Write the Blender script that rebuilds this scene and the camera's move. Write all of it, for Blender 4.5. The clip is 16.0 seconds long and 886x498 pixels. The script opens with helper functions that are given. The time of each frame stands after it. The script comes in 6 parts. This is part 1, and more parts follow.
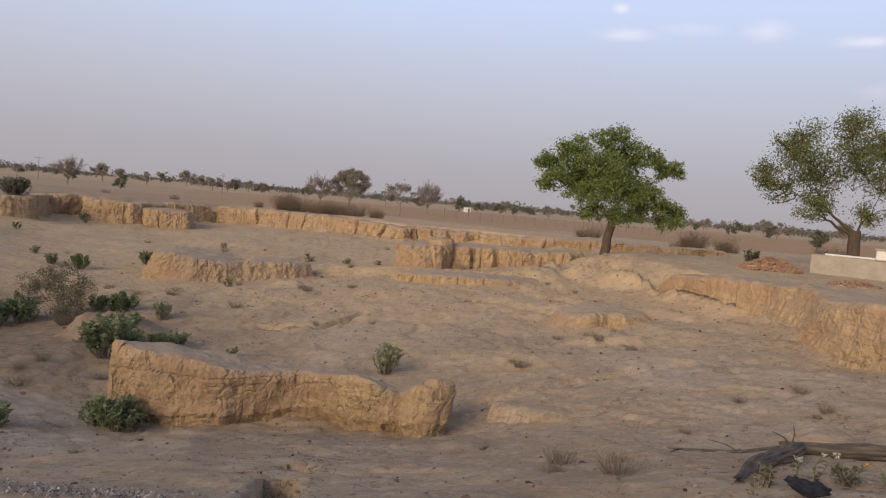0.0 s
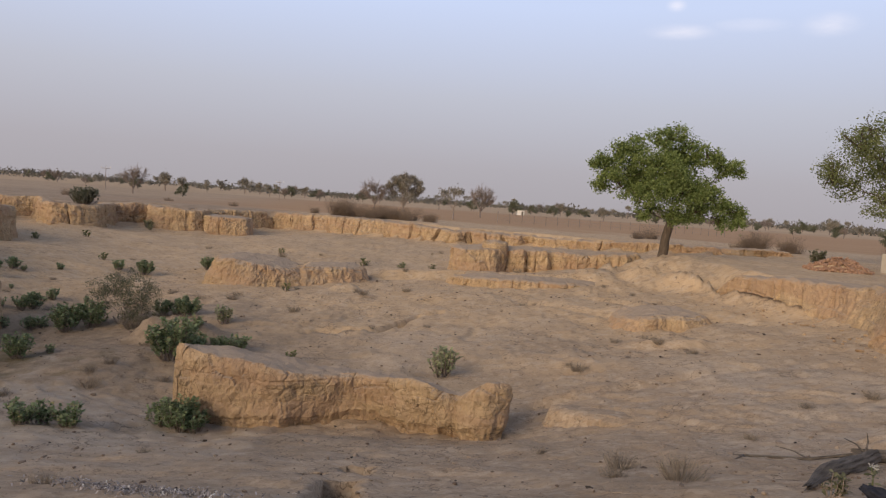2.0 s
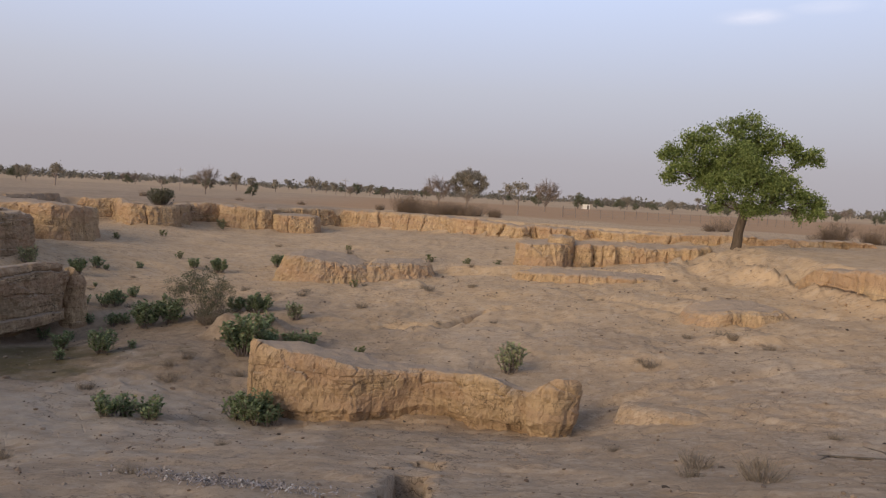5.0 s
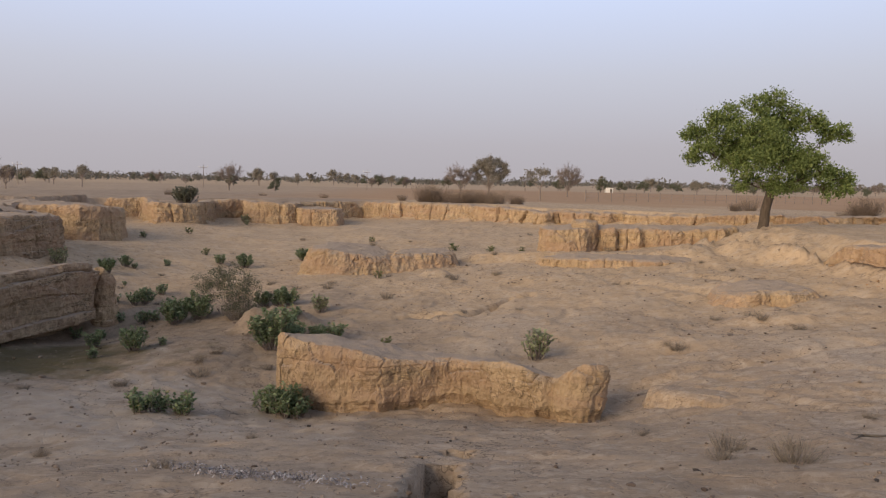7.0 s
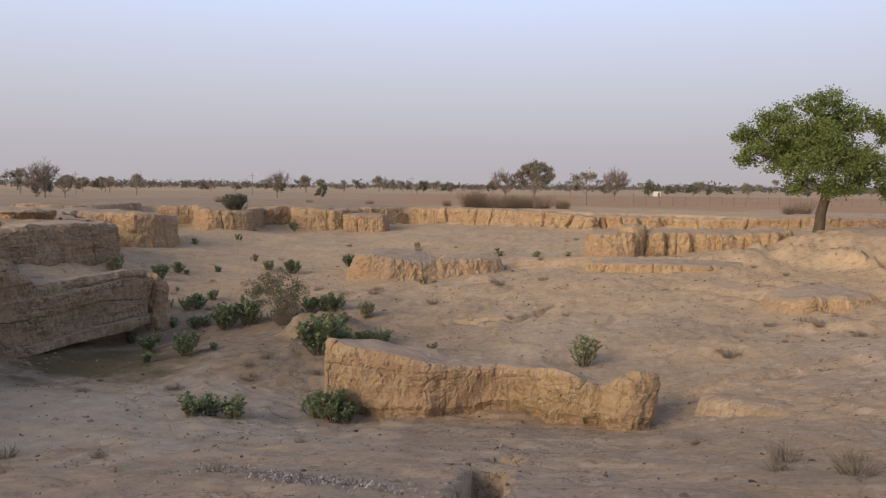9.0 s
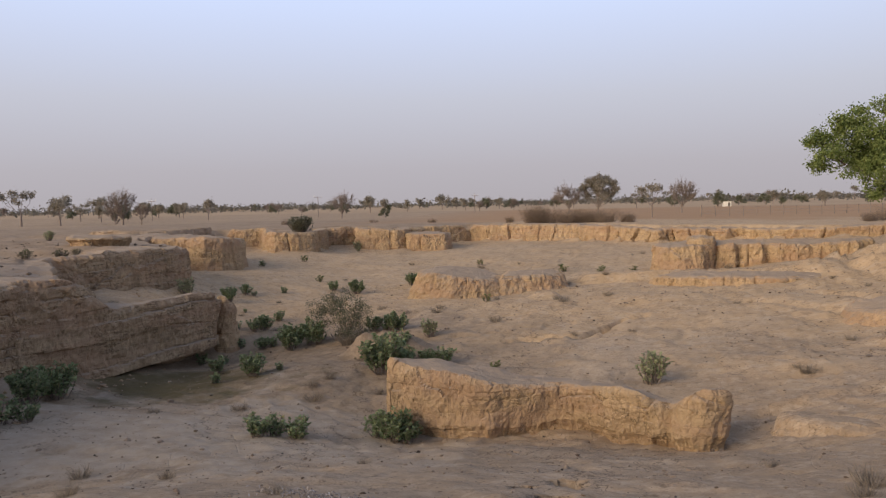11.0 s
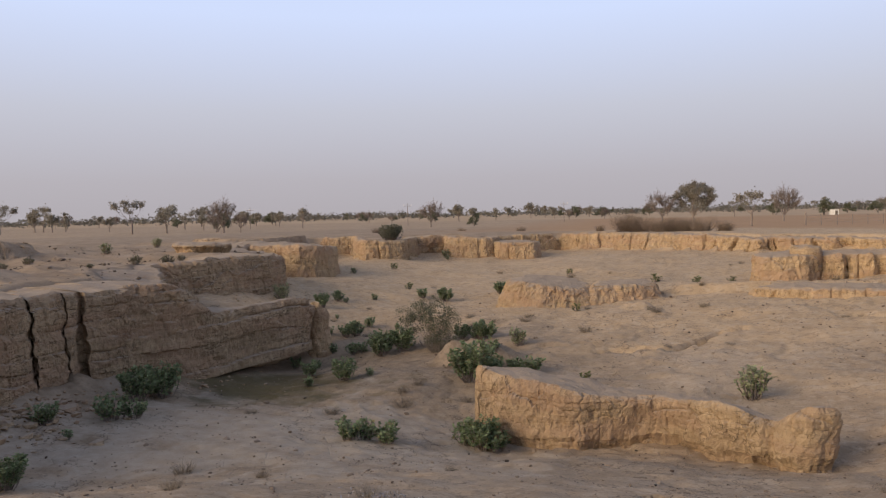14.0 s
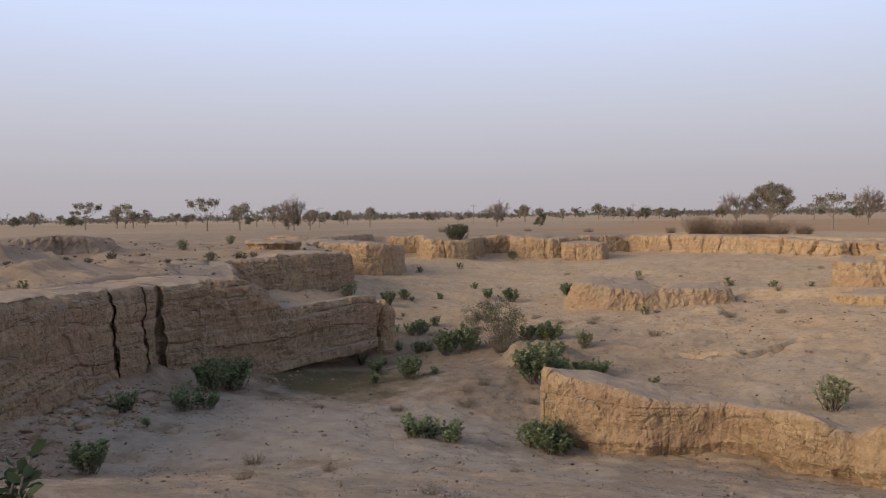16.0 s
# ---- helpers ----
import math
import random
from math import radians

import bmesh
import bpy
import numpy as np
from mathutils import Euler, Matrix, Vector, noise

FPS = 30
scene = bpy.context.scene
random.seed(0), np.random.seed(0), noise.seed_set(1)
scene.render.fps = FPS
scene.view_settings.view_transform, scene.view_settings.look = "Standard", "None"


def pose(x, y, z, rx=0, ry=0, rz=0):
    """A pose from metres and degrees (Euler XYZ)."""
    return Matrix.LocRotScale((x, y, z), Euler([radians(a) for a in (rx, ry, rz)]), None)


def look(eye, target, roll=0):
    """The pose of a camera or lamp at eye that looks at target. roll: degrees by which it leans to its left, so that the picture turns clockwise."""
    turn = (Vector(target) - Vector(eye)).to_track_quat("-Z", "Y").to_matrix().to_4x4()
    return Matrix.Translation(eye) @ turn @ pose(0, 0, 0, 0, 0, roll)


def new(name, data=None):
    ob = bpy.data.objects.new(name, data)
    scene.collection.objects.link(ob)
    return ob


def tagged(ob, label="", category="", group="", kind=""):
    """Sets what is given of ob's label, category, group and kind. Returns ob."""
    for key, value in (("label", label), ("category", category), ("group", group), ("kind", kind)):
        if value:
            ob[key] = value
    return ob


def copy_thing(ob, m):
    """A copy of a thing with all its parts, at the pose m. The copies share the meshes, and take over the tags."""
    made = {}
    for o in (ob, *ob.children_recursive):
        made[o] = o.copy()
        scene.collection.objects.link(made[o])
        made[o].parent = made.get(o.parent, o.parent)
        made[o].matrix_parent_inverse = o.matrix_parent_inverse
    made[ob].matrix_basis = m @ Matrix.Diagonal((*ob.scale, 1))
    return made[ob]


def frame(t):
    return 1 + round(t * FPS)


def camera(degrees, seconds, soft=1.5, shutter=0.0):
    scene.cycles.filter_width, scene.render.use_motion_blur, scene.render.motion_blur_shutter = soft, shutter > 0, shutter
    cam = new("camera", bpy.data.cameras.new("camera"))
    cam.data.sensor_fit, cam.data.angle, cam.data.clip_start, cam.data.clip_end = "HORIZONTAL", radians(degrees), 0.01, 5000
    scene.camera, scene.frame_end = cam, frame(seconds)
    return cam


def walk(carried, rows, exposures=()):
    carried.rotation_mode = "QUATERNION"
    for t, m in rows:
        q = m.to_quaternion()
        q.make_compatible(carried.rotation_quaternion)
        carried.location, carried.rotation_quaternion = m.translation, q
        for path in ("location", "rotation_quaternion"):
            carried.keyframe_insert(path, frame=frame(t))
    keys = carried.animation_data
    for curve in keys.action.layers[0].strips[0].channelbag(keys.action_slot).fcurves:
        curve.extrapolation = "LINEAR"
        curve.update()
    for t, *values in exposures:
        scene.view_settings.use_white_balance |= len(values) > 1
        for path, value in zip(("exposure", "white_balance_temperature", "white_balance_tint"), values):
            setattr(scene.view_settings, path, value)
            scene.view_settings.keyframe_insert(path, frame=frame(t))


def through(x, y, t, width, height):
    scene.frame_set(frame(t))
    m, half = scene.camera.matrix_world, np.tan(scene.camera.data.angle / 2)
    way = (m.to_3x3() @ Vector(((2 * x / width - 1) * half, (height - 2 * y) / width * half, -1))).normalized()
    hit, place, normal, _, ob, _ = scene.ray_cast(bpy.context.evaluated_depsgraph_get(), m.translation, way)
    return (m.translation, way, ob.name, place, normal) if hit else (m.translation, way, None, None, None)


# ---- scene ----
cam = camera(62.7, 16.0, soft=1.25)
PATH = [
    (0, 0, -0, 0, 86.335, -4.76, 0.305),
    (0.5, -0.01, 0, -0.007, 86.648, -4.659, 1.219),
    (1, -0.019, 0.023, -0.013, 86.672, -4.237, 2.308),
    (1.5, -0.021, -0.001, -0.01, 86.518, -4.026, 3.462),
    (2, -0.025, 0.006, -0.011, 86.308, -3.943, 4.494),
    (2.5, -0.03, 0.009, -0.008, 86.054, -4.008, 5.309),
    (3, -0.035, 0.012, -0.009, 85.994, -3.51, 5.936),
    (3.5, -0.026, 0.01, -0.007, 85.917, -2.835, 6.504),
    (4, -0.049, 0.027, -0, 85.777, -2.093, 7.551),
    (4.2, -0.077, 0.026, -0.015, 85.791, -3.499, 9.008),
    (6.5, -0.056, 0.032, -0.016, 85.013, -1.241, 11.066),
    (7, -0.064, 0.033, -0.011, 84.72, -1.02, 11.196),
    (7.5, -0.06, 0.006, -0.003, 84.457, -0.695, 11.661),
    (8, -0.07, 0.032, -0.01, 84.41, -0.545, 12.497),
    (8.5, -0.08, 0.029, -0.007, 84.694, -0.898, 13.56),
    (9, -0.083, 0.041, -0.007, 85.098, -0.469, 14.702),
    (9.5, -0.083, 0.058, -0.007, 85.358, 0.456, 16.864),
    (9.7, -0.072, 0.087, -0.006, 85.508, 0.51, 17.991),
    (12, -0.017, 0.188, -0.011, 86.892, 1.336, 20.314),
    (12.5, -0.041, 0.192, -0.021, 87.04, 1.441, 21.387),
    (13, -0.025, 0.155, -0.01, 87.166, 1.399, 23.062),
    (13.5, -0.045, 0.172, -0.02, 87.232, 1.298, 24.924),
    (14, -0.041, 0.169, -0.02, 87.312, 1.296, 26.603),
    (14.5, -0.055, 0.171, -0.023, 87.32, 1.176, 28.092),
    (15, -0.066, 0.169, -0.032, 87.325, 1.255, 29.455),
    (15.5, -0.059, 0.179, -0.032, 87.338, 1.111, 30.744),
    (16, -0.07, 0.167, -0.026, 87.396, 0.783, 31.782),
]
walk(cam, [(t, pose(x, y, z, rx, ry, rz)) for t, x, y, z, rx, ry, rz in PATH],
     exposures=((0.0, -0.09), (4.0, -0.09), (7.0, 0.03), (9.0, 0.07), (12.0, 0.0), (16.0, 0.02)))

# ---- sky and sun ----
SUN_FROM = Vector((-0.52, -0.79, 0.33)).normalized()
world = bpy.data.worlds.new("hazy_evening_sky")
scene.world = world
world.use_nodes = True


def build_sky():
    nt = world.node_tree
    nt.nodes.clear()
    n, l = nt.nodes, nt.links
    out = n.new("ShaderNodeOutputWorld")
    bg = n.new("ShaderNodeBackground")
    bg.inputs["Strength"].default_value = 1.2
    sky = n.new("ShaderNodeTexSky")
    sky.sky_type = "NISHITA"
    sky.sun_disc = False
    sky.sun_elevation = math.asin(SUN_FROM.z)
    sky.sun_rotation = math.atan2(SUN_FROM.x, SUN_FROM.y)
    sky.dust_density, sky.air_density = 6.0, 1.0
    dim = n.new("ShaderNodeVectorMath")
    dim.operation = "SCALE"
    dim.inputs["Scale"].default_value = 0.1
    l.new(sky.outputs["Color"], dim.inputs[0])
    co = n.new("ShaderNodeTexCoord")
    sep = n.new("ShaderNodeSeparateXYZ")
    l.new(co.outputs["Generated"], sep.inputs[0])
    ramp = n.new("ShaderNodeValToRGB")
    e = ramp.color_ramp.elements
    e[0].position, e[0].color = 0.0, (0.395, 0.368, 0.395, 1)
    e[1].position, e[1].color = 1.0, (0.17, 0.20, 0.28, 1)
    for p, c in ((0.05, (0.42, 0.398, 0.435, 1)), (0.14, (0.49, 0.50, 0.58, 1)), (0.26, (0.565, 0.645, 0.865, 1)),
                 (0.36, (0.55, 0.64, 0.88, 1)), (0.5, (0.29, 0.33, 0.45, 1))):
        k = e.new(p)
        k.color = c
    l.new(sep.outputs["Z"], ramp.inputs[0])
    mix = n.new("ShaderNodeMix")
    mix.data_type = "RGBA"
    mix.inputs["Factor"].default_value = 0.92
    l.new(dim.outputs[0], mix.inputs[6])
    l.new(ramp.outputs[0], mix.inputs[7])
    # small wisps of cloud in one part of the sky
    stretch = n.new("ShaderNodeMapping")
    stretch.inputs["Scale"].default_value = (9.0, 9.0, 26.0)
    l.new(co.outputs["Generated"], stretch.inputs[0])
    tex = n.new("ShaderNodeTexNoise")
    tex.inputs["Scale"].default_value = 1.0
    tex.inputs["Detail"].default_value = 5.0
    tex.inputs["Roughness"].default_value = 0.55
    l.new(stretch.outputs[0], tex.inputs[0])
    cut = n.new("ShaderNodeMapRange")
    cut.inputs["From Min"].default_value, cut.inputs["From Max"].default_value = 0.50, 0.72
    l.new(tex.outputs["Fac"], cut.inputs[0])
    total = cut.outputs[0]
    acc = None
    for az, el, wide, tall, gain in CLOUDS:
        d = Vector((math.sin(radians(az)) * math.cos(radians(el)), math.cos(radians(az)) * math.cos(radians(el)), math.sin(radians(el))))
        sub = n.new("ShaderNodeVectorMath")
        sub.operation = "SUBTRACT"
        sub.inputs[1].default_value = d
        l.new(co.outputs["Generated"], sub.inputs[0])
        sc = n.new("ShaderNodeVectorMath")
        sc.operation = "MULTIPLY"
        sc.inputs[1].default_value = (1 / radians(wide), 1 / radians(wide), 1 / radians(tall))
        l.new(sub.outputs[0], sc.inputs[0])
        ln = n.new("ShaderNodeVectorMath")
        ln.operation = "LENGTH"
        l.new(sc.outputs[0], ln.inputs[0])
        mr = n.new("ShaderNodeMapRange")
        mr.interpolation_type = "SMOOTHSTEP"
        mr.inputs["From Min"].default_value, mr.inputs["From Max"].default_value = 1.0, 0.0
        mr.inputs["To Max"].default_value = gain
        l.new(ln.outputs["Value"], mr.inputs[0])
        if acc is None:
            acc = mr.outputs[0]
        else:
            ad = n.new("ShaderNodeMath")
            ad.operation = "MAXIMUM"
            l.new(acc, ad.inputs[0])
            l.new(mr.outputs[0], ad.inputs[1])
            acc = ad.outputs[0]
    lift = n.new("ShaderNodeMath")
    lift.operation = "ADD"
    lift.inputs[1].default_value = 0.45
    l.new(total, lift.inputs[0])
    mu = n.new("ShaderNodeMath")
    mu.operation = "MULTIPLY"
    l.new(acc, mu.inputs[0])
    l.new(lift.outputs[0], mu.inputs[1])
    top = n.new("ShaderNodeMix")
    top.data_type = "RGBA"
    top.inputs[7].default_value = (0.93, 0.88, 0.93, 1)
    l.new(mu.outputs[0], top.inputs["Factor"])
    l.new(mix.outputs[2], top.inputs[6])
    l.new(top.outputs[2], bg.inputs["Color"])
    l.new(bg.outputs[0], out.inputs[0])


# azimuth to the right, height, half width, half height (degrees), strength
CLOUDS = [(22.4, 13.8, 2.4, 1.0, 0.45), (12.4, 13.5, 3.2, 0.7, 0.4), (12.0, 15.3, 0.9, 0.6, 0.4), (17.4, 13.9, 3.2, 0.6, 0.35), (28.5, 13.0, 2.6, 0.6, 0.4), (30.0, 9.7, 2.0, 0.8, 0.25)]
build_sky()
sun = new("sun", bpy.data.lights.new("sun", "SUN"))
sun.data.energy, sun.data.angle, sun.data.color = 3.2, radians(42), (1.0, 0.78, 0.52)
sun.matrix_world = look(SUN_FROM * 60, (0, 0, 0))


# ---- number noise ----
def hash3(i, j, k):
    h = (i * 374761393 + j * 668265263 + k * 2147483647 + 1013) & 0xFFFFFFFF
    h = ((h ^ (h >> 13)) * 1274126177) & 0xFFFFFFFF
    h = ((h ^ (h >> 16)) * 2246822519) & 0xFFFFFFFF
    return ((h ^ (h >> 15)) & 0xFFFF) / 32767.5 - 1.0


def vn(x, y, z=0.0):
    """Smooth value noise from -1 to 1."""
    x, y, z = np.broadcast_arrays(np.asarray(x, float), np.asarray(y, float), np.asarray(z, float))
    i, j, k = (np.floor(a).astype(np.int64) for a in (x, y, z))
    u, v, w = x - i, y - j, z - k
    u, v, w = (a * a * a * (a * (a * 6 - 15) + 10) for a in (u, v, w))
    r = 0
    for a in (0, 1):
        for b in (0, 1):
            for c in (0, 1):
                r = r + hash3(i + a, j + b, k + c) * (u if a else 1 - u) * (v if b else 1 - v) * (w if c else 1 - w)
    return r


def fbm(x, y, z=0.0, octaves=4, gain=0.5):
    r, a, f = 0, 1.0, 1.0
    for o in range(octaves):
        r = r + a * vn(x * f + 17.3 * o, y * f - 9.1 * o, np.asarray(z) * f + 4.7 * o)
        a, f = a * gain, f * 2.03
    return r


def smooth(a, b, x):
    t = np.clip((x - a) / (b - a), 0, 1)
    return t * t * (3 - 2 * t)


# ---- mesh helpers ----
def mesh_of(name, verts, faces, mats, soft=True, index=None):
    me = bpy.data.meshes.new(name)
    verts = np.asarray(verts, dtype=np.float32)
    faces = np.asarray(faces, dtype=np.int32)
    k = faces.shape[1]
    me.vertices.add(len(verts))
    me.vertices.foreach_set("co", verts.ravel())
    me.loops.add(faces.size)
    me.loops.foreach_set("vertex_index", faces.ravel())
    me.polygons.add(len(faces))
    me.polygons.foreach_set("loop_start", np.arange(0, faces.size, k, dtype=np.int32))
    for m in mats if isinstance(mats, (list, tuple)) else [mats]:
        me.materials.append(m)
    me.polygons.foreach_set("use_smooth", np.full(len(faces), soft))
    if index is not None:
        me.polygons.foreach_set("material_index", np.asarray(index, dtype=np.int32))
    me.update(calc_edges=True)
    return me


def grid_faces(rows, cols, closed=False):
    i = np.arange(rows - 1)[:, None] * cols
    j = np.arange(cols if closed else cols - 1)[None, :]
    j2 = (j + 1) % cols
    return np.stack([i + j, i + j2, i + cols + j2, i + cols + j], -1).reshape(-1, 4)


def part(name, bm, material, parent, label=""):
    """One mesh part under a thing or a part. bm: a bmesh or a finished mesh."""
    if isinstance(bm, bmesh.types.BMesh):
        me = bpy.data.meshes.new(name)
        bm.to_mesh(me)
        bm.free()
        me.materials.append(material)
    else:
        me = bm
    ob = new(name, me)
    ob.parent = parent
    if label:
        tagged(ob, label)
    return ob


def tube(path, radii, sides=6):
    """Verts and quads of a tube with caps left open."""
    path = np.asarray(path, float)
    d = np.gradient(path, axis=0)
    d /= np.linalg.norm(d, axis=1)[:, None] + 1e-9
    ref = np.where(np.abs(d[:, 2:3]) > 0.9, np.array([[1.0, 0, 0]]), np.array([[0, 0, 1.0]]))
    a = np.cross(d, ref)
    a /= np.linalg.norm(a, axis=1)[:, None] + 1e-9
    b = np.cross(d, a)
    th = np.arange(sides) * 2 * np.pi / sides
    ring = a[:, None] * np.cos(th)[None, :, None] + b[:, None] * np.sin(th)[None, :, None]
    v = path[:, None] + ring * np.asarray(radii, float)[:, None, None]
    return v.reshape(-1, 3), grid_faces(len(path), sides, True)


def joined(bits):
    vs, fs, o = [], [], 0
    for v, f in bits:
        vs.append(v)
        fs.append(np.asarray(f) + o)
        o += len(v)
    return np.concatenate(vs), np.concatenate(fs)


# ---- materials ----
class Nodes:
    """A small helper to write node materials."""

    def __init__(self, name):
        self.mat = bpy.data.materials.new(name)
        self.mat.use_nodes = True
        self.nt = self.mat.node_tree
        self.bsdf = self.nt.nodes["Principled BSDF"]
        self.bsdf.inputs["Roughness"].default_value = 0.9
        self.bsdf.inputs["Specular IOR Level"].default_value = 0.25
        self.geo = self.nt.nodes.new("ShaderNodeNewGeometry")
        self.pos = self.geo.outputs["Position"]

    def put(self, socket, value):
        if isinstance(value, (int, float, tuple)):
            socket.default_value = value if not (isinstance(value, tuple) and len(value) == 3 and socket.type == "RGBA") else (*value, 1)
        else:
            self.nt.links.new(value, socket)

    def scaled(self, scale):
        m = self.nt.nodes.new("ShaderNodeVectorMath")
        m.operation = "MULTIPLY"
        self.put(m.inputs[0], self.pos)
        m.inputs[1].default_value = scale
        return m.outputs[0]

    def noise(self, scale, detail=4, rough=0.55, at=None, lo=0.3, hi=0.7):
        n = self.nt.nodes.new("ShaderNodeTexNoise")
        self.put(n.inputs["Vector"], at if at is not None else self.pos)
        n.inputs["Scale"].default_value, n.inputs["Detail"].default_value, n.inputs["Roughness"].default_value = scale, detail, rough
        return self.range(n.outputs["Fac"], lo, hi)

    def range(self, v, lo, hi, a=0.0, b=1.0):
        m = self.nt.nodes.new("ShaderNodeMapRange")
        for s, q in zip(("From Min", "From Max", "To Min", "To Max"), (lo, hi, a, b)):
            m.inputs[s].default_value = q
        self.put(m.inputs["Value"], v)
        return m.outputs[0]

    def math(self, op, a, b=0.0):
        m = self.nt.nodes.new("ShaderNodeMath")
        m.operation = op
        self.put(m.inputs[0], a)
        self.put(m.inputs[1], b)
        return m.outputs[0]

    def mix(self, f, a, b, blend="MIX"):
        m = self.nt.nodes.new("ShaderNodeMix")
        m.data_type, m.blend_type = "RGBA", blend
        self.put(m.inputs["Factor"], f)
        self.put(m.inputs[6], a)
        self.put(m.inputs[7], b)
        return m.outputs[2]

    def voronoi(self, scale, feature="F1", at=None):
        v = self.nt.nodes.new("ShaderNodeTexVoronoi")
        v.feature = feature
        self.put(v.inputs["Vector"], at if at is not None else self.pos)
        v.inputs["Scale"].default_value = scale
        return v.outputs["Distance"]

    def bump(self, height, strength, distance, under=None):
        b = self.nt.nodes.new("ShaderNodeBump")
        b.inputs["Strength"].default_value, b.inputs["Distance"].default_value = strength, distance
        self.put(b.inputs["Height"], height)
        if under is not None:
            self.put(b.inputs["Normal"], under)
        return b.outputs[0]

    def done(self, color, normal=None, rough=None):
        self.put(self.bsdf.inputs["Base Color"], color)
        if normal is not None:
            self.put(self.bsdf.inputs["Normal"], normal)
        if rough is not None:
            self.put(self.bsdf.inputs["Roughness"], rough)
        return self.mat


def m_ground():
    k = Nodes("dusty_ground")
    sep = k.nt.nodes.new("ShaderNodeSeparateXYZ")
    k.put(sep.inputs[0], k.pos)
    y = sep.outputs[1]
    base = k.mix(k.noise(0.5, 6, 0.6), (0.33, 0.243, 0.164), (0.415, 0.32, 0.23))
    base = k.mix(k.math("MULTIPLY", k.noise(2.0, 8, 0.7, None, 0.46, 0.62), 0.4), base, (0.30, 0.218, 0.15))
    base = k.mix(k.math("MULTIPLY", k.noise(0.30, 8, 0.7, k.scaled((1, 0.6, 1)), 0.48, 0.62), 0.6), base, (0.43, 0.355, 0.282))
    base = k.mix(k.math("MULTIPLY", k.noise(0.8, 8, 0.72, k.scaled((0.6, 1.3, 1)), 0.54, 0.64), 0.45), base, (0.31, 0.208, 0.125))
    base = k.mix(k.math("MULTIPLY", k.noise(6.5, 7, 0.75, None, 0.5, 0.66), 0.4), base, (0.50, 0.415, 0.33))
    base = k.mix(k.math("MULTIPLY", k.noise(9.0, 7, 0.75, k.scaled((1, 1, 1.3)), 0.54, 0.64), 0.5), base, (0.22, 0.16, 0.11))
    base = k.mix(k.math("MULTIPLY", k.noise(30, 5, 0.75, None, 0.56, 0.74), 0.4), base, (0.19, 0.14, 0.10))
    speck = k.math("MULTIPLY", k.range(k.voronoi(9), 0.14, 0.07), k.noise(1.3, 4, 0.6, None, 0.42, 0.55))
    base = k.mix(speck, base, (0.10, 0.072, 0.055))
    chips = k.math("MULTIPLY", k.range(k.voronoi(4.6, "F1", k.scaled((0.75, 1.3, 1.0))), 0.17, 0.10), k.noise(1.1, 6, 0.7, None, 0.44, 0.56))
    base = k.mix(k.math("MULTIPLY", chips, 0.4), base, (0.15, 0.105, 0.075))
    ticks = k.math("MULTIPLY", k.range(k.voronoi(15, "F1", k.scaled((0.6, 1.6, 1.0))), 0.22, 0.12), k.noise(1.7, 6, 0.7, None, 0.42, 0.56))
    base = k.mix(k.math("MULTIPLY", ticks, 0.75), base, (0.13, 0.095, 0.07))
    # paler, warmer silt colour up the gully, in place of stronger sun there
    dry = k.math("MULTIPLY", k.range(k.math("ADD", y, k.range(k.noise(0.25, 6, 0.65), 0, 1, -4, 4)), 14, 22), 0.68)
    base = k.mix(dry, base, k.mix(k.noise(1.4, 8, 0.7, None, 0.4, 0.6), (0.56, 0.405, 0.25), (0.45, 0.318, 0.19)))
    # thin flakes of crust and short open cracks
    base = k.mix(k.math("MULTIPLY", k.noise(3.2, 9, 0.72, k.scaled((0.8, 1.25, 1)), 0.535, 0.56), 0.42), base, (0.50, 0.405, 0.31))
    base = k.mix(k.math("MULTIPLY", k.noise(4.6, 9, 0.74, k.scaled((0.8, 1.3, 1.1)), 0.56, 0.585), 0.5), base, (0.20, 0.145, 0.10))
    slit = k.range(k.math("ABSOLUTE", k.math("SUBTRACT", k.noise(2.3, 6, 0.66, k.scaled((0.7, 1.4, 1)), 0, 1), 0.5)), 0.0, 0.011, 1.0, 0.0)
    slit = k.math("MULTIPLY", slit, k.noise(1.1, 5, 0.6, None, 0.49, 0.55))
    base = k.mix(k.math("MULTIPLY", slit, 0.7), base, (0.13, 0.095, 0.065))
    # darker silt in the low corner of the gully, painting in the bank's shade
    low_corner = k.nt.nodes.new("ShaderNodeVectorMath")
    low_corner.operation = "DISTANCE"
    k.put(low_corner.inputs[0], k.scaled((0.8, 0.75, 0.0)))
    low_corner.inputs[1].default_value = (-9.5 * 0.8, 11.5 * 0.75, 0)
    shade_tint = k.range(k.math("ADD", low_corner.outputs["Value"], k.range(k.noise(0.45, 8, 0.7), 0, 1, -4.0, 4.0)), 9.0, 3.0)
    base = k.mix(k.math("MULTIPLY", shade_tint, 0.62), base, k.mix(k.noise(2.2, 8, 0.7, None, 0.4, 0.6), (0.18, 0.135, 0.09), (0.30, 0.23, 0.165)))
    # leaf litter and dung among the shrubs
    bed = k.nt.nodes.new("ShaderNodeVectorMath")
    bed.operation = "DISTANCE"
    k.put(bed.inputs[0], k.scaled((0.85, 1.0, 0.0)))
    bed.inputs[1].default_value = (-10.8 * 0.85, 18.6, 0)
    litter = k.range(k.math("ADD", bed.outputs["Value"], k.range(k.noise(0.8, 8, 0.72), 0, 1, -3.5, 3.5)), 6.0, 2.5)
    base = k.mix(k.math("MULTIPLY", litter, 0.55), base, k.mix(k.noise(3.4, 8, 0.75, None, 0.42, 0.58), (0.16, 0.12, 0.085), (0.31, 0.24, 0.178)))
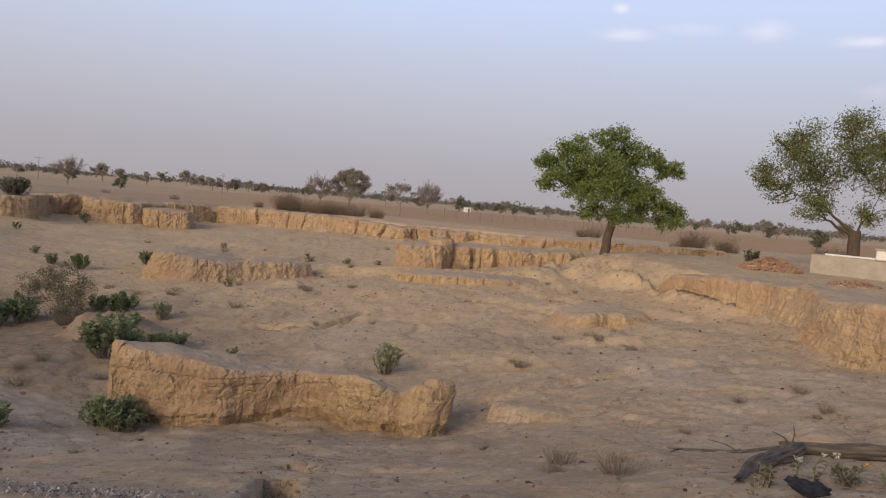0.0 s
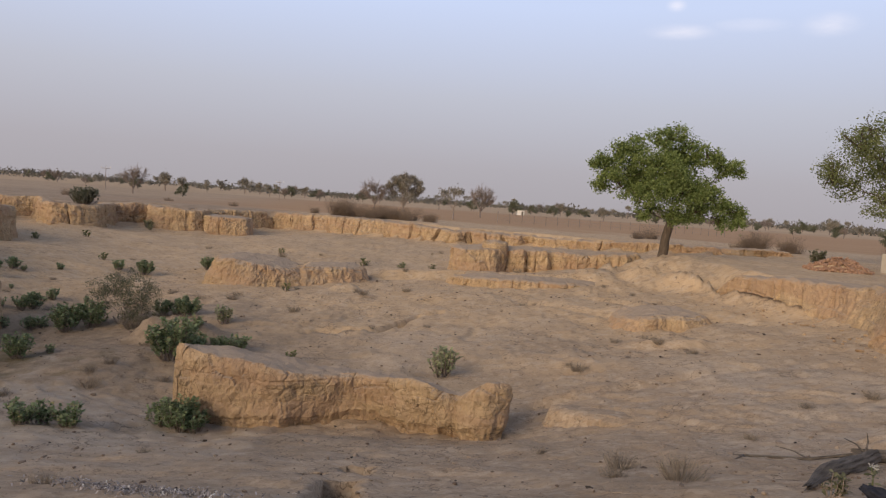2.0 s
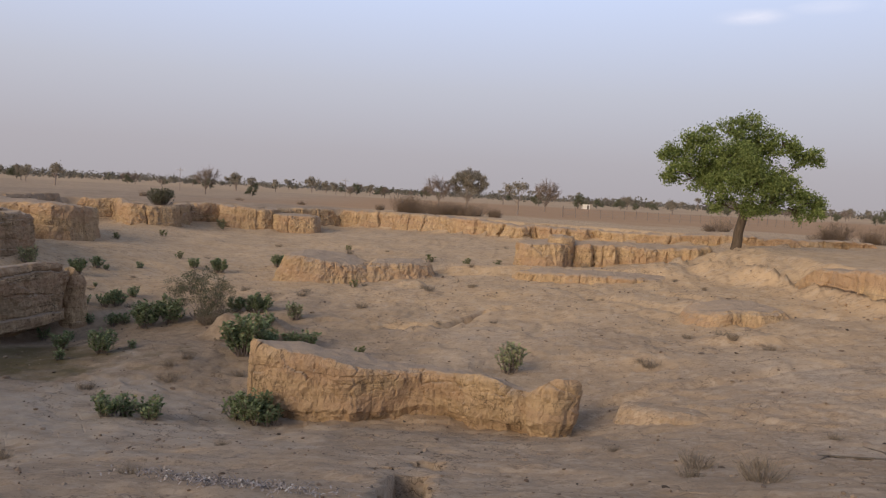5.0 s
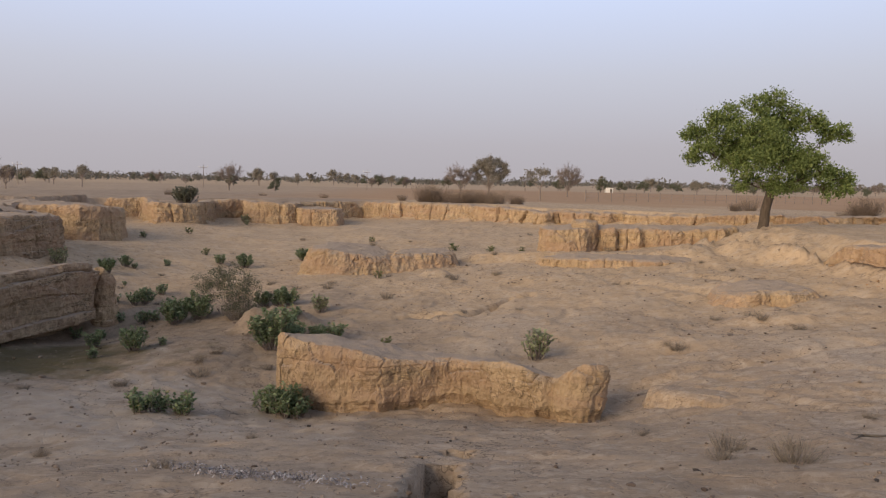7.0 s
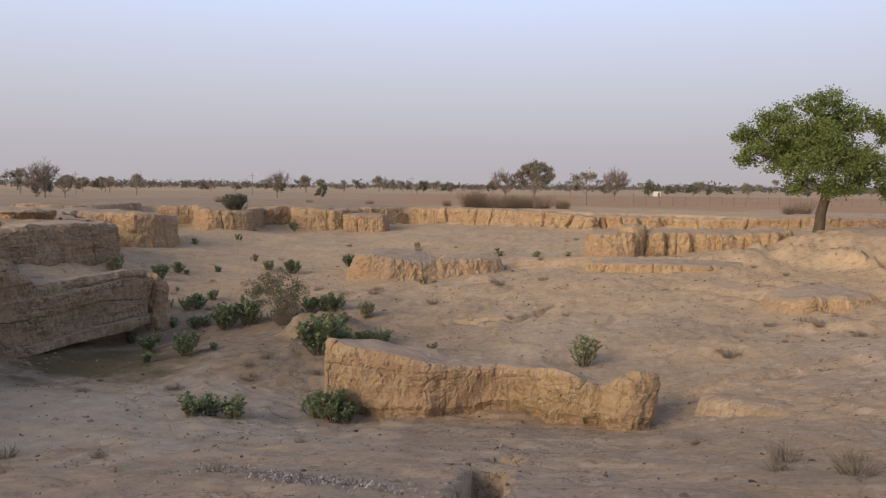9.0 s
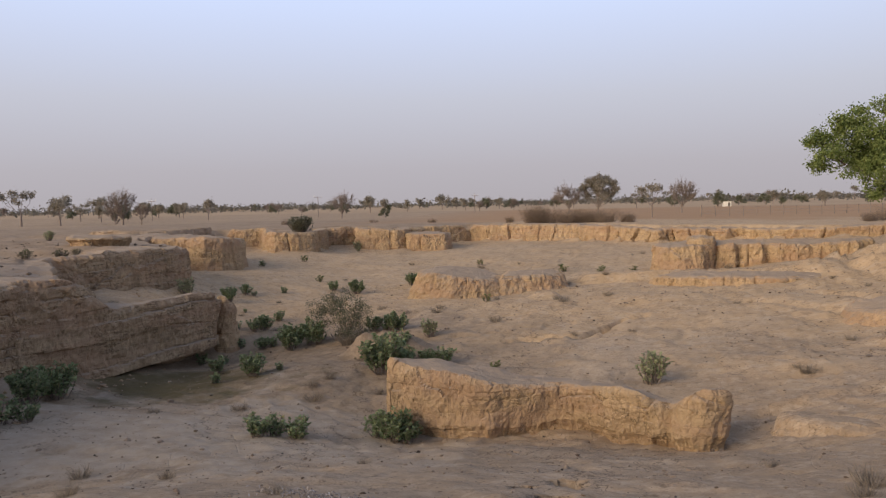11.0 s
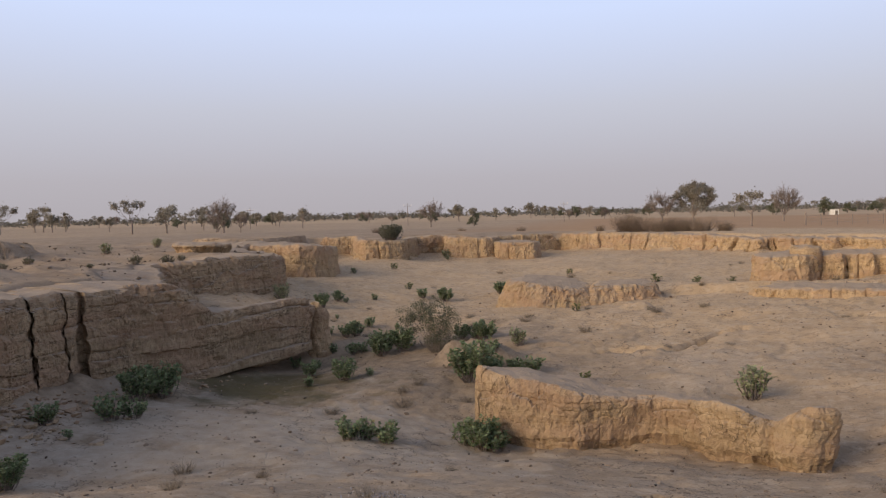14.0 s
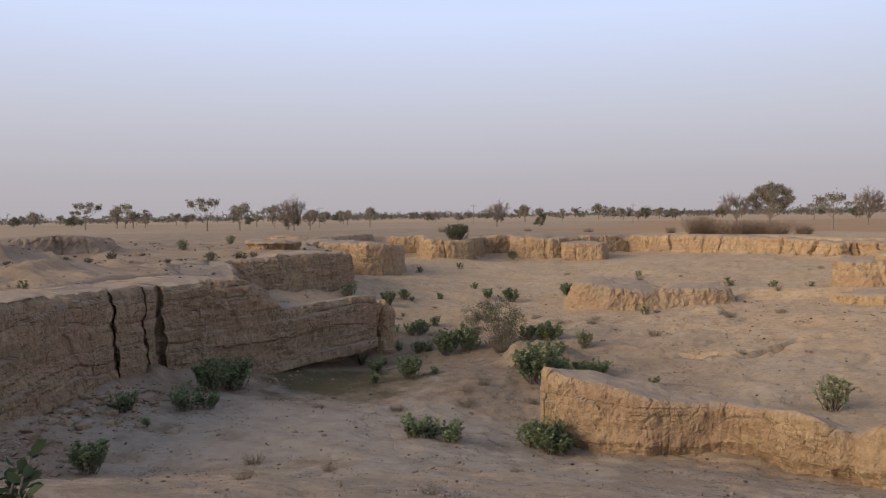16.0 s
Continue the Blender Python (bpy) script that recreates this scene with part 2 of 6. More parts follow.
    # pale salt crust on the low floor
    salt = k.nt.nodes.new("ShaderNodeVectorMath")
    salt.operation = "DISTANCE"
    k.put(salt.inputs[0], k.scaled((0.8, 1.0, 0.0)))
    salt.inputs[1].default_value = (-9.6 * 0.8, 9.8, 0)
    pale = k.range(k.math("ADD", salt.outputs["Value"], k.range(k.noise(0.6, 7, 0.68), 0, 1, -4.2, 4.2)), 4.6, 2.0)
    base = k.mix(k.math("MULTIPLY", pale, 0.6), base, k.mix(k.noise(3.0, 7, 0.7), (0.50, 0.44, 0.37), (0.34, 0.28, 0.22)))
    line = k.range(k.math("ABSOLUTE", k.math("SUBTRACT", k.noise(0.9, 5, 0.62, None, 0, 1), 0.5)), 0.0, 0.010, 1.0, 0.0)
    line = k.math("MULTIPLY", line, k.noise(0.35, 3, 0.5, None, 0.5, 0.58))
    base = k.mix(k.math("MULTIPLY", line, 0.8), base, (0.10, 0.072, 0.05))
    # damp olive patch by the slab, its colour also darkened for the pocket's shade
    far = k.nt.nodes.new("ShaderNodeVectorMath")
    far.operation = "DISTANCE"
    k.put(far.inputs[0], k.scaled((0.75, 1.0, 0.0)))
    far.inputs[1].default_value = (-12.3 * 0.75, 14.6, 0)
    damp_shade = k.range(k.math("ADD", far.outputs["Value"], k.range(k.noise(1.1, 5), 0, 1, -1.0, 1.0)), 2.6, 1.0)
    base = k.mix(k.math("MULTIPLY", damp_shade, 0.88), base, (0.10, 0.082, 0.038))
    # grey crust on the plateau by the terraces
    upland = k.math("MULTIPLY", k.range(sep.outputs[0], -14.5, -18.0), k.range(sep.outputs[2], -2.3, -1.9))
    base = k.mix(k.math("MULTIPLY", upland, 0.85), base, k.mix(k.noise(0.8, 8, 0.7, None, 0.4, 0.6), (0.235, 0.175, 0.125), (0.335, 0.258, 0.19)))
    # ploughed field beyond the gully and dry grass plain past it
    edge = k.math("ADD", y, k.range(k.noise(0.05, 4), 0, 1, -9, 9))
    field = k.mix(k.noise(0.35, 5, 0.6, k.scaled((0.25, 2.0, 1))), (0.345, 0.212, 0.118), (0.42, 0.275, 0.16))
    plain = k.mix(k.noise(0.03, 5, 0.6, k.scaled((0.4, 1.6, 1))), (0.48, 0.36, 0.235), (0.36, 0.26, 0.17))
    side = k.range(k.math("ADD", sep.outputs[0], k.math("MULTIPLY", y, 0.22)), -24, -6)
    inner = k.math("MULTIPLY", k.range(edge, 57, 64), side)
    base = k.mix(inner, base, field)
    base = k.mix(k.range(edge, 185, 215), base, plain)
    h = k.noise(7, 8, 0.68, None, 0, 1)
    n1 = k.bump(h, 0.4, 0.035)
    n2 = k.bump(k.noise(38, 6, 0.75, None, 0, 1), 0.5, 0.015, n1)
    cr = k.range(k.voronoi(1.6, "DISTANCE_TO_EDGE", k.scaled((1, 1, 0.2))), 0.0, 0.025)
    n3 = k.bump(k.math("MAXIMUM", cr, k.noise(0.5, 3, 0.5, None, 0.42, 0.55)), 0.35, 0.02, n2)
    return k.done(base, n3, 0.95)


def m_cut(name, a, b, crust, bedded=0.42, fluted=0.35):
    """Cut earth: yellow silt in faint beds with runnels, a grey crust where it lies flat."""
    k = Nodes(name)
    base = k.mix(k.noise(1.1, 6), a, b)
    beds = k.noise(1.0, 4, 0.6, k.scaled((0.35, 0.35, 7.5)), 0.35, 0.68)
    base = k.mix(k.math("MULTIPLY", beds, bedded), base, tuple(0.62 * q for q in a))
    drip = k.noise(1.0, 5, 0.6, k.scaled((5.0, 5.0, 0.55)), 0.48, 0.7)
    base = k.mix(k.math("MULTIPLY", drip, 0.35), base, tuple(1.2 * q for q in b))
    base = k.mix(k.math("MULTIPLY", k.noise(1.0, 7, 0.72, k.scaled((7, 7, 4)), 0.5, 0.64), 0.6), base, tuple(0.62 * q for q in a))
    base = k.mix(k.math("MULTIPLY", k.noise(1.0, 7, 0.72, k.scaled((5, 5, 3)), 0.52, 0.66), 0.5), base, tuple(1.25 * q for q in b))
    base = k.mix(k.math("MULTIPLY", k.noise(24, 5, 0.7, None, 0.55, 0.72), 0.6), base, tuple(0.42 * q for q in a))
    vein = k.range(k.math("ABSOLUTE", k.math("SUBTRACT", k.noise(1.0, 6, 0.62, k.scaled((2.6, 2.6, 1.1)), 0, 1), 0.5)), 0.0, 0.014, 1.0, 0.0)
    base = k.mix(k.math("MULTIPLY", k.math("MULTIPLY", vein, k.noise(1.7, 3, 0.5, None, 0.45, 0.55)), 0.85), base, tuple(0.25 * q for q in a))
    seam = k.range(k.math("ABSOLUTE", k.math("SUBTRACT", k.noise(1.0, 5, 0.6, k.scaled((0.5, 0.5, 4.2)), 0, 1), 0.5)), 0.0, 0.013, 1.0, 0.0)
    seam = k.math("MULTIPLY", seam, k.noise(0.9, 4, 0.6, None, 0.46, 0.54))
    base = k.mix(k.math("MULTIPLY", seam, 1.6 * bedded), base, tuple(0.28 * q for q in a))
    drop = k.math("MULTIPLY", k.noise(1.0, 5, 0.6, k.scaled((4.2, 4.2, 0.5)), 0.58, 0.66), k.noise(0.8, 4, 0.6, None, 0.47, 0.6))
    base = k.mix(k.math("MULTIPLY", drop, 0.45), base, tuple(0.4 * q for q in a))
    rosy = k.noise(1.0, 5, 0.6, k.scaled((0.4, 0.4, 1.4)), 0.44, 0.58)
    base = k.mix(k.math("MULTIPLY", rosy, 0.55), base, (0.345, 0.225, 0.15))
    sep = k.nt.nodes.new("ShaderNodeSeparateXYZ")
    k.put(sep.inputs[0], k.geo.outputs["True Normal"])
    flat = k.range(k.math("ADD", sep.outputs[2], k.range(k.noise(6, 5), 0, 1, -0.12, 0.12)), 0.68, 0.9)
    top = k.mix(k.noise(2.5, 6, 0.65), crust, tuple(0.78 * q for q in crust))
    base = k.mix(flat, base, top)
    n1 = k.bump(k.noise(1.0, 6, 0.65, k.scaled((7, 7, 1.6)), 0, 1), fluted, 0.12)
    n2 = k.bump(k.noise(1.0, 6, 0.65, k.scaled((1.6, 1.6, 9)), 0, 1), 1.2 * bedded, 0.09, n1)
    n3 = k.bump(k.noise(34, 6, 0.7, None, 0, 1), 0.55, 0.02, n2)
    return k.done(base, n3, 0.95)


def m_plain(name, a, b, scale, rough=0.85, bump=0.3, dist=0.01, stretch=(1, 1, 1), local=False):
    k = Nodes(name)
    if local:
        k.pos = k.nt.nodes.new("ShaderNodeTexCoord").outputs["Object"]
    at = k.scaled(stretch)
    col = k.mix(k.noise(scale, 5, 0.6, at), a, b)
    return k.done(col, k.bump(k.noise(scale * 2.5, 5, 0.65, at, 0, 1), bump, dist), rough)


def m_leaf(name, a, b, dry=None, through=0.25):
    k = Nodes(name)
    rnd = k.geo.outputs["Random Per Island"]
    col = k.mix(rnd, a, b)
    col = k.mix(k.noise(1.6, 3), col, k.mix(rnd, tuple(0.7 * q for q in a), b))
    if dry:
        col = k.mix(k.range(rnd, 0.94, 0.96), col, dry)
    m = k.done(col, None, 0.75)
    if through:
        tr = k.nt.nodes.new("ShaderNodeBsdfTranslucent")
        k.put(tr.inputs["Color"], col)
        mx = k.nt.nodes.new("ShaderNodeMixShader")
        mx.inputs[0].default_value = through
        k.nt.links.new(k.bsdf.outputs[0], mx.inputs[1])
        k.nt.links.new(tr.outputs[0], mx.inputs[2])
        k.nt.links.new(mx.outputs[0], k.nt.nodes["Material Output"].inputs[0])
    return m


GROUND = m_ground()
CUT = m_cut("cut_earth", (0.365, 0.258, 0.156), (0.49, 0.36, 0.222), (0.41, 0.32, 0.24))
BEDDED = m_cut("bedded_earth", (0.345, 0.25, 0.16), (0.455, 0.342, 0.222), (0.39, 0.31, 0.24), 0.75, 0.25)
BARK = m_plain("bark", (0.06, 0.045, 0.034), (0.125, 0.096, 0.072), 6, 0.95, 0.7, 0.03, (3, 3, 0.6), True)
GREYWOOD = m_plain("grey_twigs", (0.18, 0.145, 0.125), (0.28, 0.23, 0.20), 8, 0.95, 0.4, 0.01, (1, 1, 1), True)
NEEM = m_leaf("neem_leaf", (0.108, 0.158, 0.047), (0.28, 0.335, 0.118), None, 0.35)
OLIVE = m_leaf("olive_leaf", (0.125, 0.15, 0.058), (0.25, 0.27, 0.115), None, 0.4)
# far leaf colours, paled and greyed to stand in for distance haze
FARLEAF = m_leaf("haze_tinted_leaf", (0.30, 0.272, 0.222), (0.385, 0.352, 0.29), None, 0.45)
FARGREEN = m_leaf("haze_tinted_green_leaf", (0.14, 0.15, 0.10), (0.22, 0.225, 0.155), None, 0.4)
SHRUB = m_leaf("shrub_leaf", (0.155, 0.21, 0.107), (0.32, 0.38, 0.21), (0.35, 0.33, 0.17), 0.35)
GREYLEAF = m_leaf("feathery_leaf", (0.105, 0.11, 0.066), (0.19, 0.19, 0.12))
DEEPLEAF = m_leaf("deep_green_leaf", (0.04, 0.062, 0.032), (0.09, 0.125, 0.06))
PALELEAF = m_leaf("pale_leaf", (0.25, 0.275, 0.15), (0.40, 0.415, 0.25), None, 0.35)
STRAW = m_leaf("dry_straw", (0.24, 0.19, 0.13), (0.36, 0.29, 0.20), None, 0)

from mathutils.geometry import delaunay_2d_cdt, tessellate_polygon

# ---- the lie of the land ----
# top edges of the gully's banks: x, y, height of the edge
RIGHT_BANK = [(9.0, 9.0, -1.75), (9.4, 13.0, -1.45), (9.3, 15.2, -1.42), (9.05, 16.2, -1.5), (9.0, 17.2, -1.58), (9.5, 18.1, -1.6), (9.9, 19.2, -1.52), (9.9, 20.3, -1.5), (9.5, 21.4, -1.55), (9.1, 22.3, -1.6),
              (8.6, 23.4, -1.65), (8.0, 24.9, -1.78), (7.5, 26.2, -1.95)]
FAR_CLIFF = [(17.5, 43.5, -1.5), (13.5, 42.9, -1.5), (10.7, 43.7, -1.5), (7.3, 44.4, -1.68), (5.0, 45.2, -1.78), (1.8, 47.0, -1.83), (-2.0, 48.0, -1.84), (-2.6, 47.4, -1.84),
             (-7.7, 51.3, -1.64), (-12.1, 52.7, -1.6), (-17.6, 54.5, -1.63)]
SPUR = [(-17.2, 54.4, -1.7), (-20.5, 50.2, -1.66), (-19.5, 46.8, -1.68), (-19.9, 46.1, -1.68), (-21.1, 46.0, -1.62), (-22.5, 46.0, -1.61), (-25.2, 50.8, -1.65), (-26.9, 48.8, -1.63), (-23.75, 42.6, -1.58),
        (-23.85, 41.4, -1.62), (-24.5, 40.3, -1.58), (-25.5, 39.7, -1.53), (-26.8, 40.7, -1.53), (-30.6, 45.9, -1.5), (-31.8, 45.1, -1.5), (-33.4, 45.4, -1.5)]
TERRACES = [(-31.0, 36.0, -1.4), (-27.2, 32.6, -1.4), (-26.0, 29.4, -1.38), (-25.2, 27.4, -1.4),
            (-22.2, 25.8, -1.5), (-19.8, 24.7, -1.62), (-18.7, 22.4, -1.43),
            (-18.9, 20.8, -1.4), (-19.2, 19.6, -1.35), (-19.8, 17.9, -1.5), (-17.4, 16.0, -1.75), (-15.6, 15.0, -1.85)]
NEAR_BANK = [(-15.2, 15.6, -2.5), (-14.8, 14.7, -1.95), (-14.55, 13.9, -1.8), (-14.6, 12.9, -1.68), (-14.7, 11.4, -1.58), (-14.4, 9.7, -1.52), (-13.5, 7.9, -1.44), (-12.6, 6.5, -1.38), (-11.5, 4.8, -1.45),
             (-10.4, 2.8, -1.6)]
RIM = [p[:2] for w in (RIGHT_BANK, FAR_CLIFF, SPUR, TERRACES, NEAR_BANK) for p in w]
# the right bank runs on to the far cliff round the tree's mound
k = len(RIGHT_BANK)
RIM = RIM[:k] + [(6.6, 28.2), (5.4, 30.0), (4.9, 32.2), (5.6, 34.4), (9.5, 36.3), (15.0, 38.0), (20.0, 40.5)] + RIM[k:] + [(-9.0, 0.0), (-6.0, -4.0), (9.0, -4.0), (9.0, 4.0)]
RIM = np.array(RIM)

# soundings of the gully's floor
FLOOR = np.array([(0, 0, -1.65), (-1.5, 4, -2.0), (3, 4, -1.85), (-1.3, 6.5, -2.72), (-3, 5.7, -2.6), (4, 6.8, -2.3), (3, 9.5, -3.0), (7, 9, -2.6), (-3, 10.6, -3.8), (-5, 12.3, -4.33),
                  (-2, 12.9, -4.2), (0.3, 12.3, -3.95), (-7, 10.9, -4.05), (-6, 4.5, -2.5), (-9.4, 5.6, -3.5), (-11, 9.5, -3.8), (-12.6, 7.2, -3.55), (-13, 11, -3.85), (-12.9, 15, -4.45), (-13.5, 16.6, -4.6), (-14.4, 17.4, -4.65),
                  (-10, 16, -4.1), (-9, 20, -3.95), (-16.5, 18, -3.0), (-17, 22.5, -3.4), (-20.5, 28, -2.95), (-21.5, 35, -2.95), (-19.5, 44, -3.1), (-14, 30, -3.6), (-10, 49, -2.87),
                  (-9, 28, -3.68)])
FLOOR = np.concatenate([FLOOR, np.array([(-1, 15.5, -3.8), (2, 12.0, -3.45), (8.5, 14, -2.8), (8.5, 19.5, -2.92), (4, 21, -3.2), (-1, 21, -3.65), (7.5, 25, -2.85), (0, 34, -3.35), (-2, 30.4, -3.15),
                                         (3, 29, -2.9), (-4, 43, -2.9), (4, 42.5, -2.55), (10, 42, -2.15), (15, 41, -2.0), (-11, 40, -3.1), (5.5, 28, -2.6)])])


def rim_distance(x, y):
    """Distance to the gully's rim, negative inside the gully."""
    x, y = np.asarray(x, float).ravel(), np.asarray(y, float).ravel()
    best, inside = np.full(x.shape, 1e9), np.zeros(x.shape, bool)
    for (ax, ay), (bx, by) in zip(RIM, np.roll(RIM, -1, 0)):
        dx, dy = bx - ax, by - ay
        t = np.clip(((x - ax) * dx + (y - ay) * dy) / (dx * dx + dy * dy), 0, 1)
        best = np.minimum(best, np.hypot(x - ax - t * dx, y - ay - t * dy))
        cross = (ay > y) != (by > y)
        inside ^= cross & (x < ax + (y - ay) / (by - ay if by != ay else 1e-9) * dx)
    return np.where(inside, -best, best)


def floor_weights():
    """A smooth surface through the soundings."""
    extra = np.array([(0, -4, -1.65), (-6, -4, -1.65), (8, -4, -1.65), (9, 4, -1.75), (-8, 0.5, -1.75), (-10.5, 4, -3.0)])
    p = np.concatenate([FLOOR, extra])
    d = np.hypot(p[:, None, 0] - p[None, :, 0], p[:, None, 1] - p[None, :, 1])
    n = len(p)
    m = np.zeros((n + 3, n + 3))
    m[:n, :n] = np.sqrt(d * d + 0.8) - 0.03 * np.eye(n)
    m[:n, n:] = np.stack([np.ones(n), p[:, 0], p[:, 1]], -1)
    m[n:, :n] = m[:n, n:].T
    return p, np.linalg.solve(m, np.concatenate([p[:, 2], np.zeros(3)]))


SOUND, WEIGHT = floor_weights()


def floor_z(x, y):
    x, y = np.asarray(x, float), np.asarray(y, float)
    cx, cy = np.clip(x, -32, 24), np.clip(y, -6, 58)
    z = WEIGHT[-3] + WEIGHT[-2] * cx + WEIGHT[-1] * cy
    for (a, b, c), w in zip(SOUND, WEIGHT):
        z = z + w * np.sqrt((cx - a) ** 2 + (cy - b) ** 2 + 0.8)
    return z


def plateau_z(x, y):
    r = np.hypot(x, y)
    z = -1.62 - 0.45 * smooth(55, 130, r) + 0.12 * smooth(-12, -30, x) * smooth(60, 30, r) - 0.1 * smooth(8, 20, x)
    z = z + 0.07 * fbm(x / 9, y / 9, 3.0, 3) * smooth(4, 12, r)
    z = z + 0.07 * smooth(-0.025, 0.025, fbm(x / 5.0 + 7, y / 3.6, 13.0, 4)) * smooth(-10, -16, x) * smooth(75, 50, r) + 0.04 * smooth(-0.03, 0.03, fbm(x / 2.2, y / 1.8 + 3, 15.0, 4)) * smooth(-12, -16, x) * smooth(45, 28, r)
    # soft heaps on the plateau beyond the near bank
    for a, b, h, s in ((-31.0, 18.5, 0.3, 2.2), (-21.6, 10.9, 0.85, 1.3), (-35.0, 23.0, 0.25, 3.0)):
        z = z + h * np.exp(-((x - a) ** 2 + (y - b) ** 2) / (2 * s * s)) * (1 + 0.35 * fbm(x / 1.2, y / 1.2, 8.0, 3))
    return z


def crust(x, y):
    """Low broken steps of crust on the plateau by the terraces."""
    f = fbm(x / 3.1 + 5, y / 3.1, 23.0, 5, 0.6)
    z = 0 * f
    for lev, h in ((-0.5, 0.09), (-0.2, 0.12), (0.1, 0.1), (0.4, 0.12)):
        z = z + h * (smooth(-0.03, 0.03, f - lev) - 0.5)
    return 0.55 * z * smooth(-12.5, -15.5, x) * smooth(48, 38, y)


def ground_z(x, y):
    """The height of the ground sheet."""
    x, y = np.broadcast_arrays(np.asarray(x, float), np.asarray(y, float))
    d = rim_distance(x, y).reshape(x.shape)
    low, high = floor_z(x, y), plateau_z(x, y)
    # behind the cracked near bank the soil starts further back
    deep = smooth(-9, -12, x) * smooth(17, 15, y)
    mound = np.exp(-((x - 5.6) / 3.0) ** 4 - ((y - 30.2) / 3.9) ** 4)
    up = smooth(0.15 + 0.6 * deep - 1.9 * mound, 0.9 + 1.2 * deep + 2.6 * mound, d + 0.3 * mound * fbm(x / 1.6, y / 1.6, 31.0, 4))
    z = low * (1 - up) + high * up
    near = smooth(400, 60, np.hypot(x, y))
    soft = smooth(-0.2, -1.4, d)
    # spoil at the foot of the banks
    z = z + np.where(d < 0, 0.22 * np.exp(np.minimum(d, 0) / 0.55) * (1 + 0.8 * vn(x * 1.3, y * 1.3, 2.0)), 0) * smooth(8, 12, np.hypot(x, y))
    apron = np.exp(-((x - 9.0) / 3.2) ** 4) * smooth(17.0, 19.0, y) * smooth(29.0, 26.0, y)
    z = z + np.where(d < 0, apron * 0.26 * np.exp(np.minimum(d, 0) / 1.0) * (1 + 0.45 * fbm(x * 0.9, y * 0.9, 33.0, 4)), 0)
    z = z + mound * (0.09 * fbm(x * 0.9, y * 0.9, 35.0, 4, 0.65) + 0.08 * fbm(x * 3.1, y * 3.1, 36.0, 3))
    r = np.hypot(x, y)
    z = z + near * (0.022 * fbm(x / 2.9, y / 2.9, 1.0, 3) * soft + 0.013 * fbm(x * 1.7, y * 1.7, 5.0, 4, 0.6) + 0.011 * fbm(x * 6.5, y * 6.5, 7.0, 3, 0.7) * smooth(40, 14, r))
    z = z + crust(x, y) * smooth(0.6, 1.6, d)
    # crusts that break off in low steps
    f = fbm(x / 4.2 + 3, y / 3.1, 11.0, 5, 0.55)
    for lev, h in ((-0.55, 0.035), (-0.25, 0.04), (0.05, 0.055), (0.4, 0.04)):
        z = z + h * (smooth(-0.025, 0.025, f - lev) - 0.5) * soft * smooth(9, 13, y) * near
    f = fbm(x / 1.7 + 8, y / 1.4, 19.0, 4, 0.6)
    for lev, h in ((-0.3, 0.022), (0.15, 0.026), (0.5, 0.02)):
        z = z + h * (smooth(-0.04, 0.04, f - lev) - 0.5) * smooth(45, 25, r) * smooth(3, 5, r)
    # mounds: x, y, height, widths along and across
    for a, b, h, sx, sy in ((-8.2, 18.4, 0.5, 1.15, 0.6), (5.6, 31.0, 0.12, 2.6, 1.7), (-5.5, 26.6, 0.28, 0.55, 0.4), (4.6, 19.0, 0.2, 1.1, 0.5), (5.0, 23.0, 0.22, 1.3, 0.7), (2.6, 9.0, 0.08, 0.6, 0.5),
                            (5.2, 9.6, 0.15, 0.5, 0.4)):
        q = ((x - a) / sx) ** 2 + ((y - b) / sy) ** 2
        z = z + h * np.exp(-q ** 2.4) * (1 + 0.3 * fbm(x * 1.5, y * 1.5, 6.0, 5, 0.6))
    # the pale ridge with a low cut edge in front of the middle block
    rid = 30.9 - 0.23 * (x + 4)
    along = smooth(-6.2, -4.5, x) * smooth(5.2, 3.4, x)
    z = z + along * 0.34 * smooth(-0.22, 0.0, y - rid + 0.3 * vn(x * 1.1, 0.0)) * smooth(3.4, 0.6, y - rid)
    # rain channels and the washed-out hole
    for a, b, c, e, dep, w in ((-7.0, 20.1, -5.2, 20.0, 0.15, 0.14), (-5.2, 20.0, -3.3, 20.5, 0.3, 0.15), (-3.3, 20.5, -2.75, 21.5, 0.6, 0.16), (-2.75, 21.5, -2.3, 22.5, 0.5, 0.15), (-2.3, 22.5, -1.6, 23.0, 0.2, 0.14), (3.0, 25.5, 7.4, 21.8, 0.12, 0.25), (1.2, 24.6, 5.2, 20.6, 0.1, 0.25), (1.0, 13.8, 5.5, 15.6, 0.08, 0.3)):
        dx, dy = c - a, e - b
        t = np.clip(((x - a) * dx + (y - b) * dy) / (dx * dx + dy * dy), 0, 1)
        q = np.hypot(x - a - t * dx, y - b - t * dy) + 0.25 * w * vn(x * 3, y * 3, 4.0)
        z = z - dep * smooth(w, 0.2 * w, q)
    for a, b, c, e, r, dep in ((-1.50, 8.15, -1.36, 7.8, 0.14, 0.45), (-1.42, 6.95, -1.0, 4.4, 0.19, 1.1), (-1.85, 7.6, -1.8, 7.5, 0.07, 0.2)):
        dx, dy = c - a, e - b
        t = np.clip(((x - a) * dx + (y - b) * dy) / (dx * dx + dy * dy), 0, 1)
        q = np.hypot(x - a - t * dx, y - b - t * dy) + 0.06 * vn(x * 7, y * 7, 9.0) + 0.03 * vn(x * 21, y * 21, 9.0)
        z = z - dep * smooth(r, 0.7 * r, q)
    return z


def ground_at(x, y):
    return float(ground_z(np.array([x]), np.array([y]))[0])


